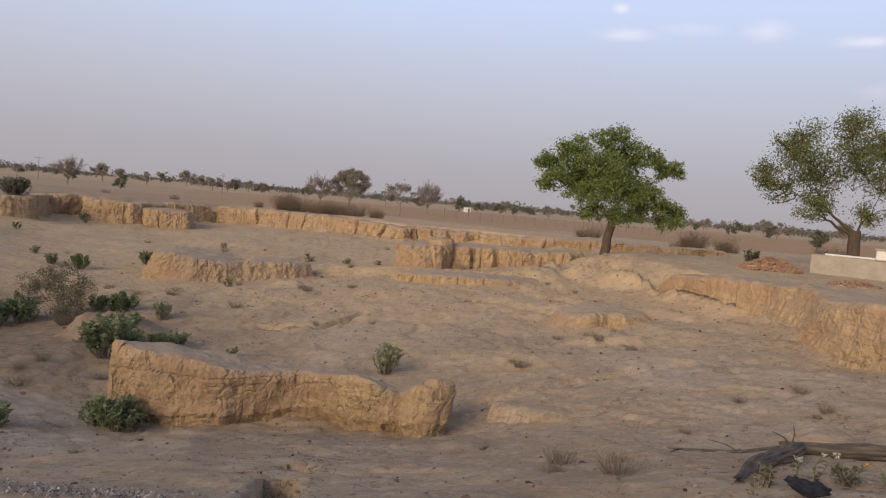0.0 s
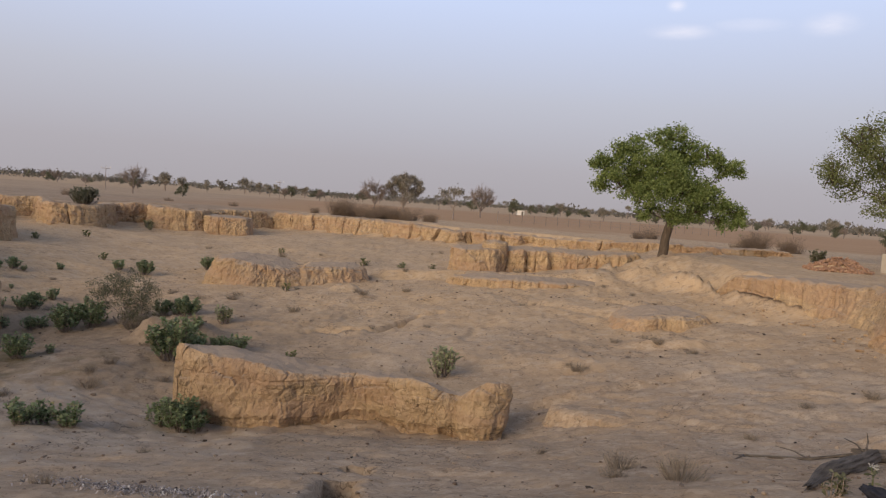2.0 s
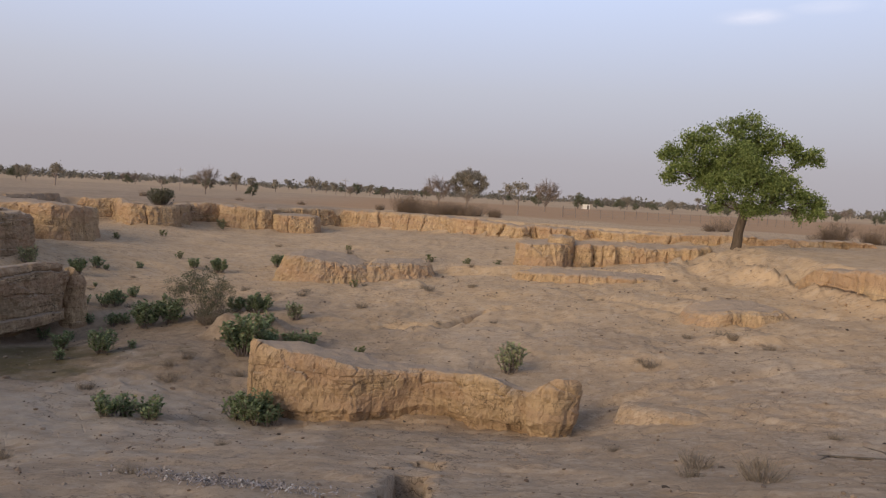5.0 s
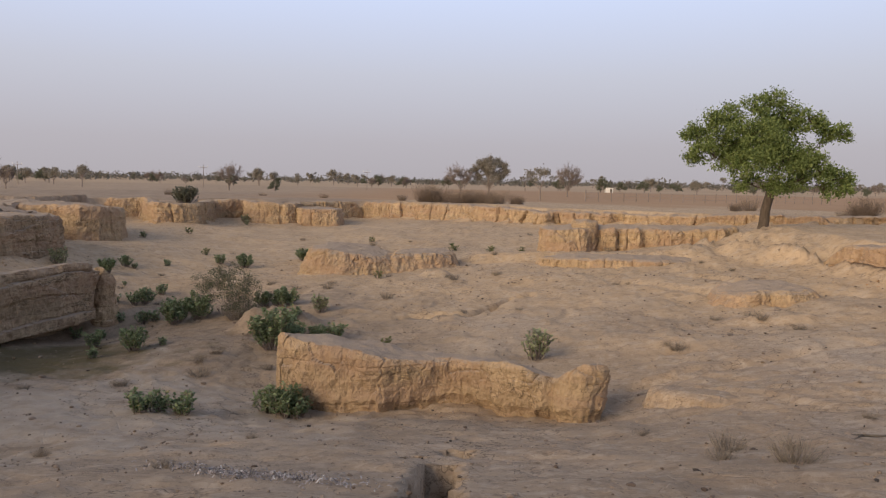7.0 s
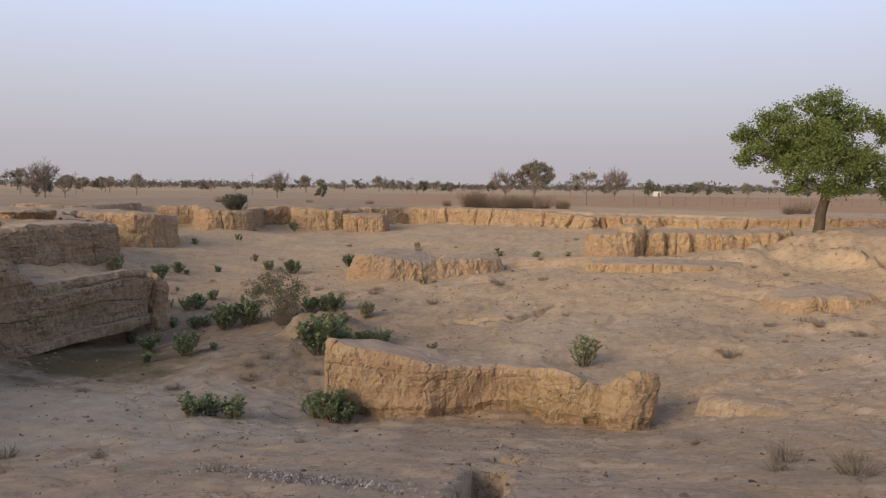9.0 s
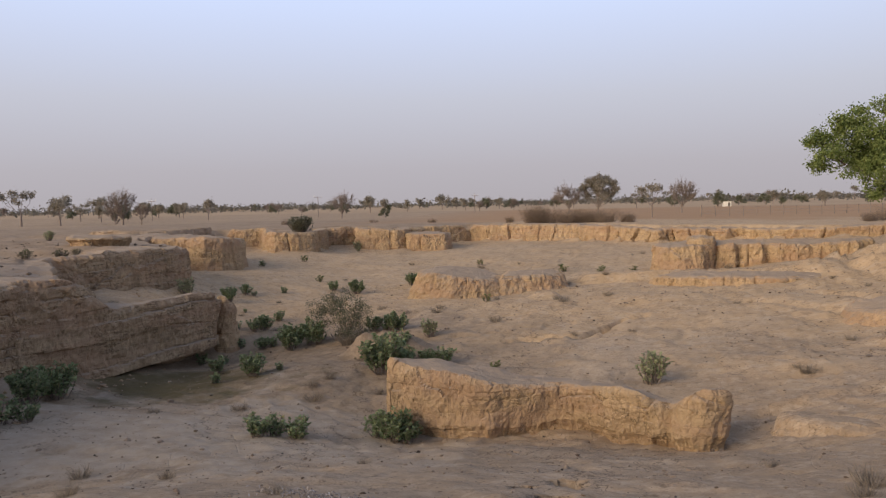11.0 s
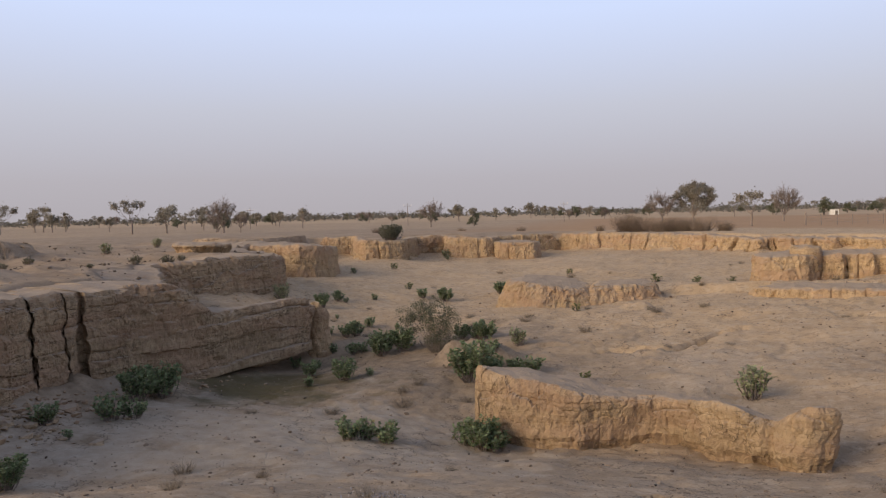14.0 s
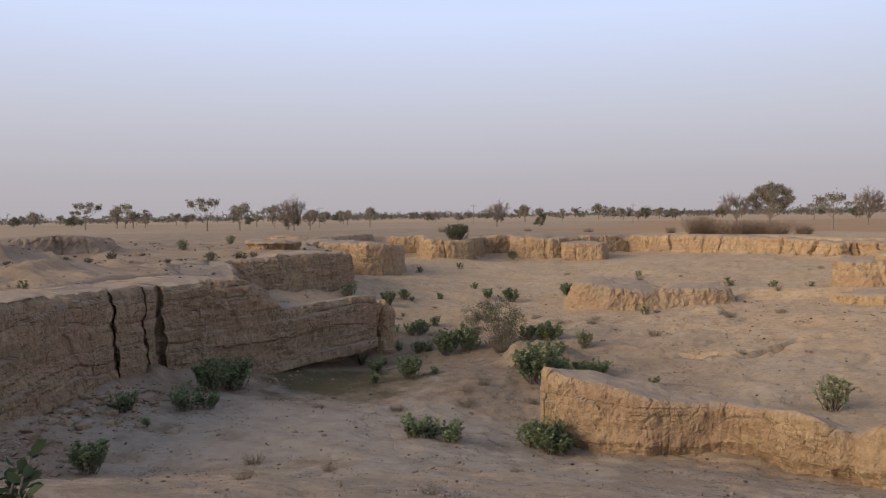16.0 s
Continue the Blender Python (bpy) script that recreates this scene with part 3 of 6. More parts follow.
def spread(start, step, growth, end):
    r, s = [start], step
    while r[-1] < end:
        r.append(r[-1] + s)
        s *= growth
    return r


def build_ground():
    right = spread(8.0, 0.085, 1.026, 4200)
    left = [-v for v in spread(10.0, 0.085, 1.026, 4200)][::-1]
    xs = np.array(left + list(np.arange(-10 + 0.075, 8, 0.075)) + right)
    ys = np.array([-4000, -1500, -500, -150, -50, -20, -10, -6] + list(np.arange(-4, 4, 0.4)) + list(np.arange(4, 13.5, 0.062)) + spread(13.5, 0.066, 1.017, 4600))
    gx, gy = np.meshgrid(xs, ys)
    z = ground_z(gx, gy)
    v = np.stack([gx, gy, z], -1).reshape(-1, 3)
    ob = new("ground", mesh_of("ground", v, grid_faces(len(ys), len(xs)), GROUND))
    tagged(ob, "pale dusty silt ground of a dry gully, field and plain", "ground", kind="structure")


build_ground()


# ---- banks and blocks of cut earth ----
def resample(pts, step, blur):
    p = np.asarray(pts, float)
    s = np.concatenate([[0], np.cumsum(np.linalg.norm(np.diff(p[:, :2], axis=0), axis=1))])
    n = int(s[-1] / step) + 1
    t = np.linspace(0, s[-1], n)
    q = np.stack([np.interp(t, s, p[:, c]) for c in range(p.shape[1])], -1)
    w = max(1, int(blur / step))
    ker = np.hanning(2 * w + 3)[1:-1]
    ker /= ker.sum()
    pad = len(ker) // 2
    ext = np.concatenate([np.repeat(q[:1], pad, 0), q, np.repeat(q[-1:], pad, 0)])
    return t, np.stack([np.convolve(ext[:, c], ker, "valid") for c in range(q.shape[1])], -1)


def cells(x, y, seed):
    """Cell noise: each cell's own value, and the gap to its neighbour."""
    i, j = np.floor(x).astype(np.int64), np.floor(y).astype(np.int64)
    k = np.full(i.shape, int(seed * 7), np.int64)
    f1, f2, own = np.full(x.shape, 9.0), np.full(x.shape, 9.0), np.zeros(x.shape)
    for a in (-1, 0, 1):
        for b in (-1, 0, 1):
            px, py = i + a + 0.5 + 0.45 * hash3(i + a, j + b, k), j + b + 0.5 + 0.45 * hash3(i + a, j + b, k + 1)
            d = np.hypot(x - px, y - py)
            near = d < f1
            f2 = np.where(near, f1, np.minimum(f2, d))
            own = np.where(near, hash3(i + a, j + b, k + 2), own)
            f1 = np.minimum(f1, d)
    return own, f2 - f1


def facets(x, y, seed):
    """Broken faces: each cell is a plane of its own tilt. Also the gap to the next cell."""
    i, j = np.floor(x).astype(np.int64), np.floor(y).astype(np.int64)
    k = np.full(i.shape, int(seed * 7) + 40, np.int64)
    f1, f2, out = np.full(x.shape, 9.0), np.full(x.shape, 9.0), np.zeros(x.shape)
    for a in (-1, 0, 1):
        for b in (-1, 0, 1):
            px, py = i + a + 0.5 + 0.48 * hash3(i + a, j + b, k), j + b + 0.5 + 0.48 * hash3(i + a, j + b, k + 1)
            d = np.hypot(x - px, y - py)
            near = d < f1
            f2 = np.where(near, f1, np.minimum(f2, d))
            plane = 0.5 * hash3(i + a, j + b, k + 2) + (x - px) * 0.8 * hash3(i + a, j + b, k + 3) + (y - py) * (0.35 + 0.5 * hash3(i + a, j + b, k + 4))
            out = np.where(near, plane, out)
            f1 = np.minimum(f1, d)
    return out, f2 - f1


def wall_offset(s, u, hgt, z, seed, flute, beds, groove=1.0, rough=1.0):
    """How far the earth stands out at s along the wall and at the height u (0 foot, 1 edge)."""
    big = vn(s * 0.45, seed * 3.1, u * 0.5) + 0.5 * vn(s * 1.2, seed * 5.7, u * 0.8)
    ws, wz = s + 0.10 * vn(s * 1.7, z * 1.9, seed) + 0.05 * vn(s * 7, z * 7, seed), z + 0.08 * vn(s * 1.3, z * 1.1, seed + 3) + 0.05 * vn(s * 7, z * 6, seed + 2)
    p1, g1 = facets(ws * 0.75, wz * (0.55 + 0.25 * beds), seed)
    p2, g2 = facets(ws * 2.0, wz * (1.3 + 0.5 * beds), seed + 1)
    p3, g3 = facets(ws * 5.5, wz * 4.2, seed + 2)
    rill = 1 - np.abs(vn(s * 3.6 + 0.5 * vn(s, z * 2), seed * 2.3, u * 0.6)) * 2
    fine = 1 - np.abs(vn(s * 11 + 0.3 * vn(s, z * 3), seed * 4.3, z * 1.6)) * 2
    zz = z + 0.05 * vn(s * 0.6, seed) + 0.03 * vn(s * 2.5, seed + 2)
    layer = zz * 2.7 + 0.9 * vn(zz * 1.5, seed + 0.5) + 0.35 * vn(s * 0.5, zz * 2, seed)
    b = np.floor(layer)
    f = layer - b
    step = hash3(b.astype(np.int64), np.full(b.shape, int(seed), np.int64), np.zeros(b.shape, np.int64)) + 0.9 * vn(s * 0.8, b * 3.3, seed)
    seam = np.exp(-np.minimum(f, 1 - f) / 0.06) * np.clip(0.1 + 1.7 * vn(s * 0.8, b * 1.7, seed + 5), 0, 1)
    lean = 0.25 * vn(z * 1.1, seed, s * 0.3)
    col, split = cells(s * 0.95 + lean, np.full(s.shape, 0.5), seed)
    deep = np.clip(0.1 + 1.5 * vn(s * 0.7, seed + 8.0), 0, 1)
    grit = fbm(s * 5.0, z * 3.4, seed, 5, 0.62)
    broken = np.clip(0.5 + vn(s * 0.9, z * 0.9, seed + 4), 0, 1)
    low = np.clip(1 - u / 0.55, 0, 1)
    return (flute * (0.20 * big + 0.09 * p1 * (0.35 + 0.65 * u) + 0.06 * p2 * (0.25 + 0.75 * broken) * (0.3 + 0.7 * u) + 0.014 * p3 - 0.035 * broken * u * np.exp(-g2 / 0.05)
                     + 0.10 * groove * col - 0.26 * groove * deep * np.exp(-split / 0.055) * (0.4 + 0.6 * np.sin(np.pi * np.clip(u * 0.9 + 0.1, 0, 1))) + 0.05 * groove * rill * (0.4 + 0.6 * u))
            + 0.018 * fine * (0.3 + 1.2 * low) + beds * (0.024 * step - 0.04 * seam) - 0.006 * np.exp(-g3 / 0.08) + 0.03 * rough * grit)


def bank(name, label, pts, side, step, seed, flute=1.0, beds=1.0, back=3.2, cracks=(), under=(), batter=0.22, groove=1.0, round_off=0.35, rough=1.0, mat=None, fade=0.8):
    """A cut bank: a fluted face along a line and the lip of the plateau behind it."""
    t, q = resample(pts, step, round_off)
    _, wide = resample(pts, step, 2.4 * round_off)
    d = np.gradient(wide[:, :2], axis=0)
    d /= np.linalg.norm(d, axis=1)[:, None] + 1e-9
    nrm = np.stack([d[:, 1], -d[:, 0]], -1) * side
    foot = ground_z(q[:, 0] + nrm[:, 0] * 0.3, q[:, 1] + nrm[:, 1] * 0.3)
    edge = q[:, 2] + 0.07 * fbm(t * 0.9, seed * 1.0, 0.5, 4) + 0.03 * vn(t * 4, seed * 2.0) - 0.05 * np.clip(vn(t * 2.1, seed * 3.0) - 0.2, 0, 1)
    end = smooth(0, 0.8, t) * smooth(0, fade, t[-1] - t)
    rows = []
    K = int(np.clip((edge - foot).max() / (0.6 * step), 24, 84))
    for j in range(K):
        u = j / (K - 1)
        z = (foot - 0.35) + (edge - foot + 0.35) * u
        o = wall_offset(t, u, edge - foot, z, seed, flute, beds, groove, rough) * (1 - 0.25 * u) + batter * (1 - u) ** 1.5
        o = o - 0.10 * max(0, (u - 0.9) / 0.1) ** 2
        slot = 0 * t
        for c, dep, w in cracks:
            wob = c + 0.07 * vn(z * 1.6, c) + 0.03 * vn(z * 7, c + 3) - 0.05 * u
            wid = w * (1.15 - 0.5 * u + 0.45 * vn(z * 3.1, c + 5))
            slot = slot + dep * np.exp(-((t - wob) / np.maximum(wid, 0.012)) ** 6) * (1 - 0.35 * u)
        for c, dep, w, hi in under:
            zz = (z - foot) / hi
            o = o - dep * np.exp(-((t - c) / w) ** 4) * np.clip(1 - zz, 0, 1) ** 0.7
        rows.append(np.stack([q[:, 0] + nrm[:, 0] * o - 0.8 * slot, q[:, 1] + nrm[:, 1] * o + 0.6 * slot, z], -1))
    last = rows[-1]
    for b, sink in [(0.02 * back, 0.0), (0.06 * back, 0.0), (0.14 * back, 0), (0.25 * back, 0), (0.4 * back, 0), (0.55 * back, 0.02), (0.75 * back, 0.04), (back, 0.3)]:
        x, y = last[:, 0] - nrm[:, 0] * b, last[:, 1] - nrm[:, 1] * b
        f = smooth(0.2, back, b)
        z = (edge + 0.02 + 0.03 * fbm(x * 1.5, y * 1.5, seed, 3)) * (1 - f) + (plateau_z(x, y) + 0.02) * f - sink + 0.6 * crust(x, y) * min(1.0, b / 0.8)
        rows.append(np.stack([x, y, z], -1))
    v = np.array(rows)
    v[:, :, 2] -= (1 - end)[None, :] * 0.6
    f = grid_faces(len(rows), len(t))
    if side > 0:
        f = f[:, ::-1]
    ob = new(name, mesh_of(name, v.reshape(-1, 3), f, mat or CUT, False))
    return tagged(ob, label, "earth bank", kind="structure")


bank("bank_1", "eroded yellow silt bank with fluted face at the gully's edge", RIGHT_BANK, -1, 0.04, 1.0, 1.2, 0.7, batter=0.35, groove=0.5, rough=1.3, round_off=0.35, fade=1.6)
bank("bank_2", "long low cliff of yellow silt at the far side of the gully", FAR_CLIFF, -1, 0.06, 2.0, 1.9, 0.9, groove=0.9, rough=1.8)
bank("bank_3", "notched yellow silt cliff with shaded alcoves", SPUR, -1, 0.055, 3.0, 1.3, 0.9, 1.0, groove=0.9, rough=1.8, batter=0.12, round_off=0.2)
bank("bank_4", "stepped terraces of bedded silt with steep faces", TERRACES, -1, 0.045, 4.0, 1.2, 2.0, 2.6, groove=0.7, rough=1.7, mat=BEDDED)
bank("bank_5", "tall bedded silt bank with vertical cracks", NEAR_BANK, -1, 0.021, 5.0, 1.0, 2.6, 3.2,
     cracks=((4.7, 0.5, 0.19), (6.2, 0.45, 0.08), (5.15, 0.22, 0.04)),
     batter=0.10, groove=0.25, rough=1.3, mat=BEDDED)


def inner_reach(p, nrm):
    """How far each point of a closed outline may move inward before it meets the other side."""
    r = np.full(len(p), 0.02)
    for k in range(1, 60):
        s = k * 0.05
        c = p - nrm * s
        gap = np.array([np.min(np.hypot(p[:, 0] - a, p[:, 1] - b)) for a, b in c])
        r = np.where((gap > 0.93 * s) & (np.abs(r - (s - 0.05)) < 0.06), s, r)
    return r


def block(name, label, outline, step, seed, flute=0.6, beds=1.0, batter=0.12, under=0.0, under_h=0.5, crown=0.05, foot_drop=0.3, cat="earth block", groove=1.0, rough=1.0, mat=None, hollows=()):
    """A free-standing block of earth on a closed outline of x, y, height (counter-clockwise)."""
    pts = list(outline) + [outline[0]]
    p = np.asarray(pts, float)
    s = np.concatenate([[0], np.cumsum(np.linalg.norm(np.diff(p[:, :2], axis=0), axis=1))])
    n = int(s[-1] / step)
    t = np.linspace(0, s[-1], n, endpoint=False)
    q = np.stack([np.interp(t, s, p[:, c]) for c in range(p.shape[1])], -1)
    w = max(1, int(0.22 / step))
    ker = np.hanning(2 * w + 3)[1:-1]
    ker /= ker.sum()
    m = len(ker) // 2
    q = np.stack([np.convolve(np.concatenate([q[-m:, c], q[:, c], q[:m, c]]), ker, "valid") for c in range(p.shape[1])], -1)
    d = np.roll(q[:, :2], -3, 0) - np.roll(q[:, :2], 3, 0)
    d /= np.linalg.norm(d, axis=1)[:, None] + 1e-9
    nrm = np.stack([d[:, 1], -d[:, 0]], -1)
    foot = q[:, 3] if q.shape[1] > 3 else ground_z(q[:, 0] + 0.15 * nrm[:, 0], q[:, 1] + 0.15 * nrm[:, 1])
    edge = q[:, 2] + 0.04 * fbm(t * 1.2, seed, 0.3, 3)
    rows, K = [], int(np.clip((edge - foot).max() / step, 22, 66))
    close = smooth(s[-1] - 0.8, s[-1], t)
    tail = close > 0
    for j in range(K):
        u = j / (K - 1)
        z = foot - foot_drop + (edge - foot + foot_drop) * u
        o = wall_offset(t, u, edge - foot, z, seed, flute, beds, groove, rough)
        o[tail] += close[tail] * (wall_offset(t[tail] - s[-1], u, (edge - foot)[tail], z[tail], seed, flute, beds, groove, rough) - o[tail])
        o = o + batter * (1 - u) - 0.08 * max(0, (u - 0.88) / 0.12) ** 2
        o = o - under * np.clip(1 - (z - foot) / under_h, 0, 1) ** 0.7
        for a, b, dep, hi in hollows:
            o = o - dep * smooth(a - 0.12, a + 0.12, t) * smooth(b + 0.3, b - 0.3, t) * np.clip(1 - (z - foot) / hi, 0, 1) ** 0.6
        rows.append(np.stack([q[:, 0] + nrm[:, 0] * o, q[:, 1] + nrm[:, 1] * o, z], -1))
    reach = np.minimum(inner_reach(q[:, :2], nrm), 0.6)
    last = rows[-1]
    for fr in (0.06, 0.15, 0.26):
        x, y = last[:, 0] - nrm[:, 0] * reach * fr, last[:, 1] - nrm[:, 1] * reach * fr
        z = edge + crown * (1 - (1 - fr) ** 2) + 0.015 + 0.02 * fbm(x * 3.4, y * 3.4, seed + 3, 4)
        rows.append(np.stack([x, y, z], -1))
    v = np.array(rows)
    f = grid_faces(len(rows), n, True)
    tri = np.concatenate([f[:, [0, 1, 2]], f[:, [0, 2, 3]]])
    allv = v.reshape(-1, 3)
    # the top: a fine net inside the last ring
    ring = v[-1]
    cell = max(0.05, step * 2.2)
    gx, gy = np.meshgrid(np.arange(ring[:, 0].min(), ring[:, 0].max(), cell), np.arange(ring[:, 1].min(), ring[:, 1].max(), cell))
    gx, gy = gx.ravel() + 0.013 * np.sin(gy.ravel() * 91), gy.ravel() + 0.013 * np.sin(gx.ravel() * 83)
    keep = np.zeros(gx.shape, bool)
    gap = np.full(gx.shape, 9.0)
    for a, b in zip(ring, np.roll(ring, -1, 0)):
        keep ^= ((a[1] > gy) != (b[1] > gy)) & (gx < a[0] + (gy - a[1]) / (b[1] - a[1] + 1e-12) * (b[0] - a[0]))
        gap = np.minimum(gap, np.hypot(gx - a[0], gy - a[1]))
    keep &= gap > 0.6 * cell
    gx, gy = gx[keep], gy[keep]
    w = 1 / (np.hypot(gx[:, None] - ring[None, :, 0], gy[:, None] - ring[None, :, 1]) ** 2 + 1e-4) ** 1.2
    gz = (w * ring[None, :, 2]).sum(1) / w.sum(1) + crown * 0.5 * smooth(0, 0.5, gap[keep]) + 0.035 * fbm(gx * 1.9, gy * 1.9, seed + 3, 5, 0.6) * smooth(0, 0.25, gap[keep])
    pts = [Vector(c[:2]) for c in ring] + [Vector((a, b)) for a, b in zip(gx, gy)]
    zs = np.concatenate([ring[:, 2], gz])
    ov, _, of, src, _, _ = delaunay_2d_cdt(pts, [], [list(range(n))], 1, 1e-5)
    capv = np.array([(c.x, c.y, zs[o[0]] if o else zs.mean()) for c, o in zip(ov, src)])
    tri = np.concatenate([tri, np.array([t for t in of if len(t) == 3]) + len(allv)])
    if q.shape[1] > 3:
        tri = np.concatenate([tri, np.array(tessellate_polygon([[Vector(c) for c in v[0]]]))])
    me = mesh_of(name, np.concatenate([allv, capv]), tri, mat or CUT, False)
    return tagged(new(name, me), label, cat)


BLOCK = [(-5.75, 12.55, -2.98), (-5.0, 12.62, -3.06), (-4.2, 12.62, -3.16), (-3.65, 12.62, -3.24), (-3.2, 12.85, -3.34), (-2.7, 13.12, -3.36), (-2.3, 13.16, -3.36), (-1.8, 13.0, -3.32), (-1.35, 12.6, -3.16), (-1.05, 12.5, -3.22),
         (-0.75, 12.5, -3.32), (-0.5, 12.5, -3.38), (-0.28, 12.22, -3.14), (0.0, 12.15, -3.0), (0.28, 12.4, -3.02), (0.3, 12.9, -3.2), (-0.3, 13.0, -3.5), (-0.9, 13.45, -3.4), (-2.0, 13.95, -3.4), (-3.2, 13.95, -3.32),
         (-4.4, 13.8, -3.2), (-5.3, 13.6, -3.08), (-5.85, 13.2, -3.0)]
block("earth_block", "long weathered block of yellow silt with a flat crusted top", BLOCK, 0.02, 11.0, 1.0, 0.3, 0.03, 0.10, 0.2, 0.0, groove=0.12, rough=0.9,
      hollows=((2.25, 4.3, 0.12, 0.8), (5.32, 5.36, 0.25, 0.25), (5.55, 5.6, 0.28, 0.3), (5.85, 5.9, 0.25, 0.22)))
block("earth_slab", "bedded silt slab leaning out from the bank, undercut at its foot",
      [(-14.62, 12.1, -1.58, -4.3), (-14.4, 12.7, -1.58, -4.25), (-14.22, 13.25, -1.62, -4.2), (-14.12, 13.65, -1.76, -4.16), (-14.05, 14.05, -2.2, -4.14), (-14.0, 14.5, -2.46, -4.12), (-13.8, 16.2, -2.48, -4.1), (-13.65, 17.3, -2.44, -4.06), (-13.62, 18.2, -2.5, -4.06),
       (-14.0, 18.75, -2.8, -4.15), (-14.6, 18.7, -2.9, -4.35), (-14.95, 17.6, -2.75, -4.6), (-15.1, 16.2, -2.75, -4.6), (-15.4, 14.6, -2.3, -4.6), (-15.7, 13.2, -1.75, -4.6), (-15.2, 12.2, -1.62, -4.6)],
      0.026, 12.0, 0.75, 2.3, -0.04, 0.0, 0.9, 0.02, 0.0, groove=0.15, rough=1.3, mat=BEDDED)
block("earth_island", "low flat-topped island of silt with a scalloped edge",
      [(-10.9, 27.4, -2.75), (-10.0, 26.9, -2.78), (-9.2, 26.9, -2.85), (-8.4, 27.3, -2.98), (-7.85, 27.9, -3.05), (-8.0, 29.2, -2.95), (-9.0, 30.2, -2.8), (-10.4, 29.9, -2.7), (-11.2, 28.6, -2.7)], 0.05, 13.0, 1.0, 0.6, 0.5, groove=0.2, rough=2.0)
block("earth_island", "small low island of silt with a scalloped edge",
      [(-7.65, 28.0, -3.0), (-6.9, 28.3, -2.95), (-6.0, 28.9, -2.95), (-5.4, 29.8, -2.95), (-5.9, 30.6, -2.9), (-7.0, 30.4, -2.85), (-7.7, 29.3, -2.9)], 0.05, 14.0, 1.0, 0.6, 0.5, groove=0.2, rough=2.0)
block("earth_block", "fluted yellow silt block with deep rain-cut grooves",
      [(-2.25, 35.2, -2.2), (-1.7, 34.5, -2.16), (-0.8, 34.2, -2.1), (-0.1, 34.35, -2.1), (0.25, 34.9, -2.14), (0.4, 35.7, -2.16), (0.85, 35.5, -2.12), (1.3, 35.35, -2.1), (1.5, 35.9, -2.16), (1.8, 35.4, -2.1), (2.5, 35.35, -2.08),
       (2.75, 35.8, -2.14), (3.1, 35.4, -2.1), (4.2, 35.5, -2.12), (4.5, 35.8, -2.16), (4.9, 35.5, -2.08), (5.5, 35.5, -2.05), (6.2, 35.2, -1.98), (7.0, 36.5, -1.9), (5.0, 37.6, -1.98), (2.0, 37.4, -2.0), (-0.5, 37.4, -2.02), (-2.2, 36.8, -2.15)],
      0.045, 15.0, 1.1, 0.5, 0.10, groove=0.9, rough=1.6)
block("earth_block", "steep block of yellow silt with a crusted top before a terrace",
      [(-25.6, 29.0, -1.42), (-24.2, 29.3, -1.38), (-23.0, 28.8, -1.36), (-22.1, 28.5, -1.36), (-21.5, 29.0, -1.4), (-21.4, 29.9, -1.46), (-22.0, 31.4, -1.58), (-24.4, 33.0, -1.5), (-27.0, 33.4, -1.42), (-27.2, 30.6, -1.4)],
      0.045, 25.0, 1.0, 0.9, 0.12, groove=0.7, rough=1.7)
block("earth_ledge", "low scalloped ledge of yellow silt in a pale ridge",
      [(-1.9, 29.4, -2.98), (-0.9, 28.5, -2.92), (-0.2, 27.9, -2.84), (0.5, 27.6, -2.8), (1.5, 27.5, -2.76), (2.5, 27.5, -2.78), (3.6, 27.9, -2.8), (4.2, 28.8, -2.72), (2.5, 29.4, -2.74), (0.5, 29.8, -2.8), (-1.4, 30.4, -2.92)],
      0.05, 26.0, 0.8, 0.4, 0.2, 0.0, 0.3, 0.03, groove=0.8, rough=1.6)
block("earth_ledge", "worn yellow silt ledge at the front of a low mound",
      [(3.5, 21.6, -3.02), (3.9, 21.0, -2.92), (4.4, 20.7, -2.84), (4.9, 20.95, -2.82), (5.3, 20.8, -2.8), (5.7, 20.9, -2.84), (6.2, 21.6, -2.78), (5.6, 22.5, -2.72), (4.5, 22.7, -2.76), (3.7, 22.3, -2.88)],
      0.045, 27.0, 0.7, 0.4, 0.28, 0.0, 0.3, 0.05, groove=0.4, rough=1.6)
block("earth_bench", "low fluted bench of yellow silt in front of a cliff",
      [(-19.5, 46.9, -2.0), (-18.8, 46.0, -1.98), (-17.6, 46.2, -1.98), (-16.6, 46.7, -2.0), (-16.5, 47.8, -2.06), (-17.2, 49.6, -2.06), (-18.6, 50.4, -2.02), (-20.2, 49.6, -2.0)], 0.06, 24.0, 1.2, 0.5, 0.1, groove=0.6, rough=1.5)
block("silt_boulder", "rounded cap of hard silt lying on a fluted block",
      [(-0.75, 35.3, -1.86), (-0.1, 35.0, -1.88), (0.5, 35.3, -1.9), (0.6, 36.0, -1.88), (-0.1, 36.4, -1.84), (-0.8, 36.0, -1.84)], 0.04, 16.0, 0.2, 1.6, -0.12, 0, 0.5, 0.2, 0.05, cat="boulder", groove=0.2)
block("earth_pillar", "leaning pillar of silt at the slab's end",
      [(-14.15, 18.75, -2.72), (-13.8, 18.85, -2.8), (-13.72, 19.15, -2.95), (-13.95, 19.4, -3.0), (-14.3, 19.35, -2.9), (-14.4, 19.0, -2.75)], 0.03, 18.0, 0.25, 0.8, 0.1, groove=0.2, rough=1.3)
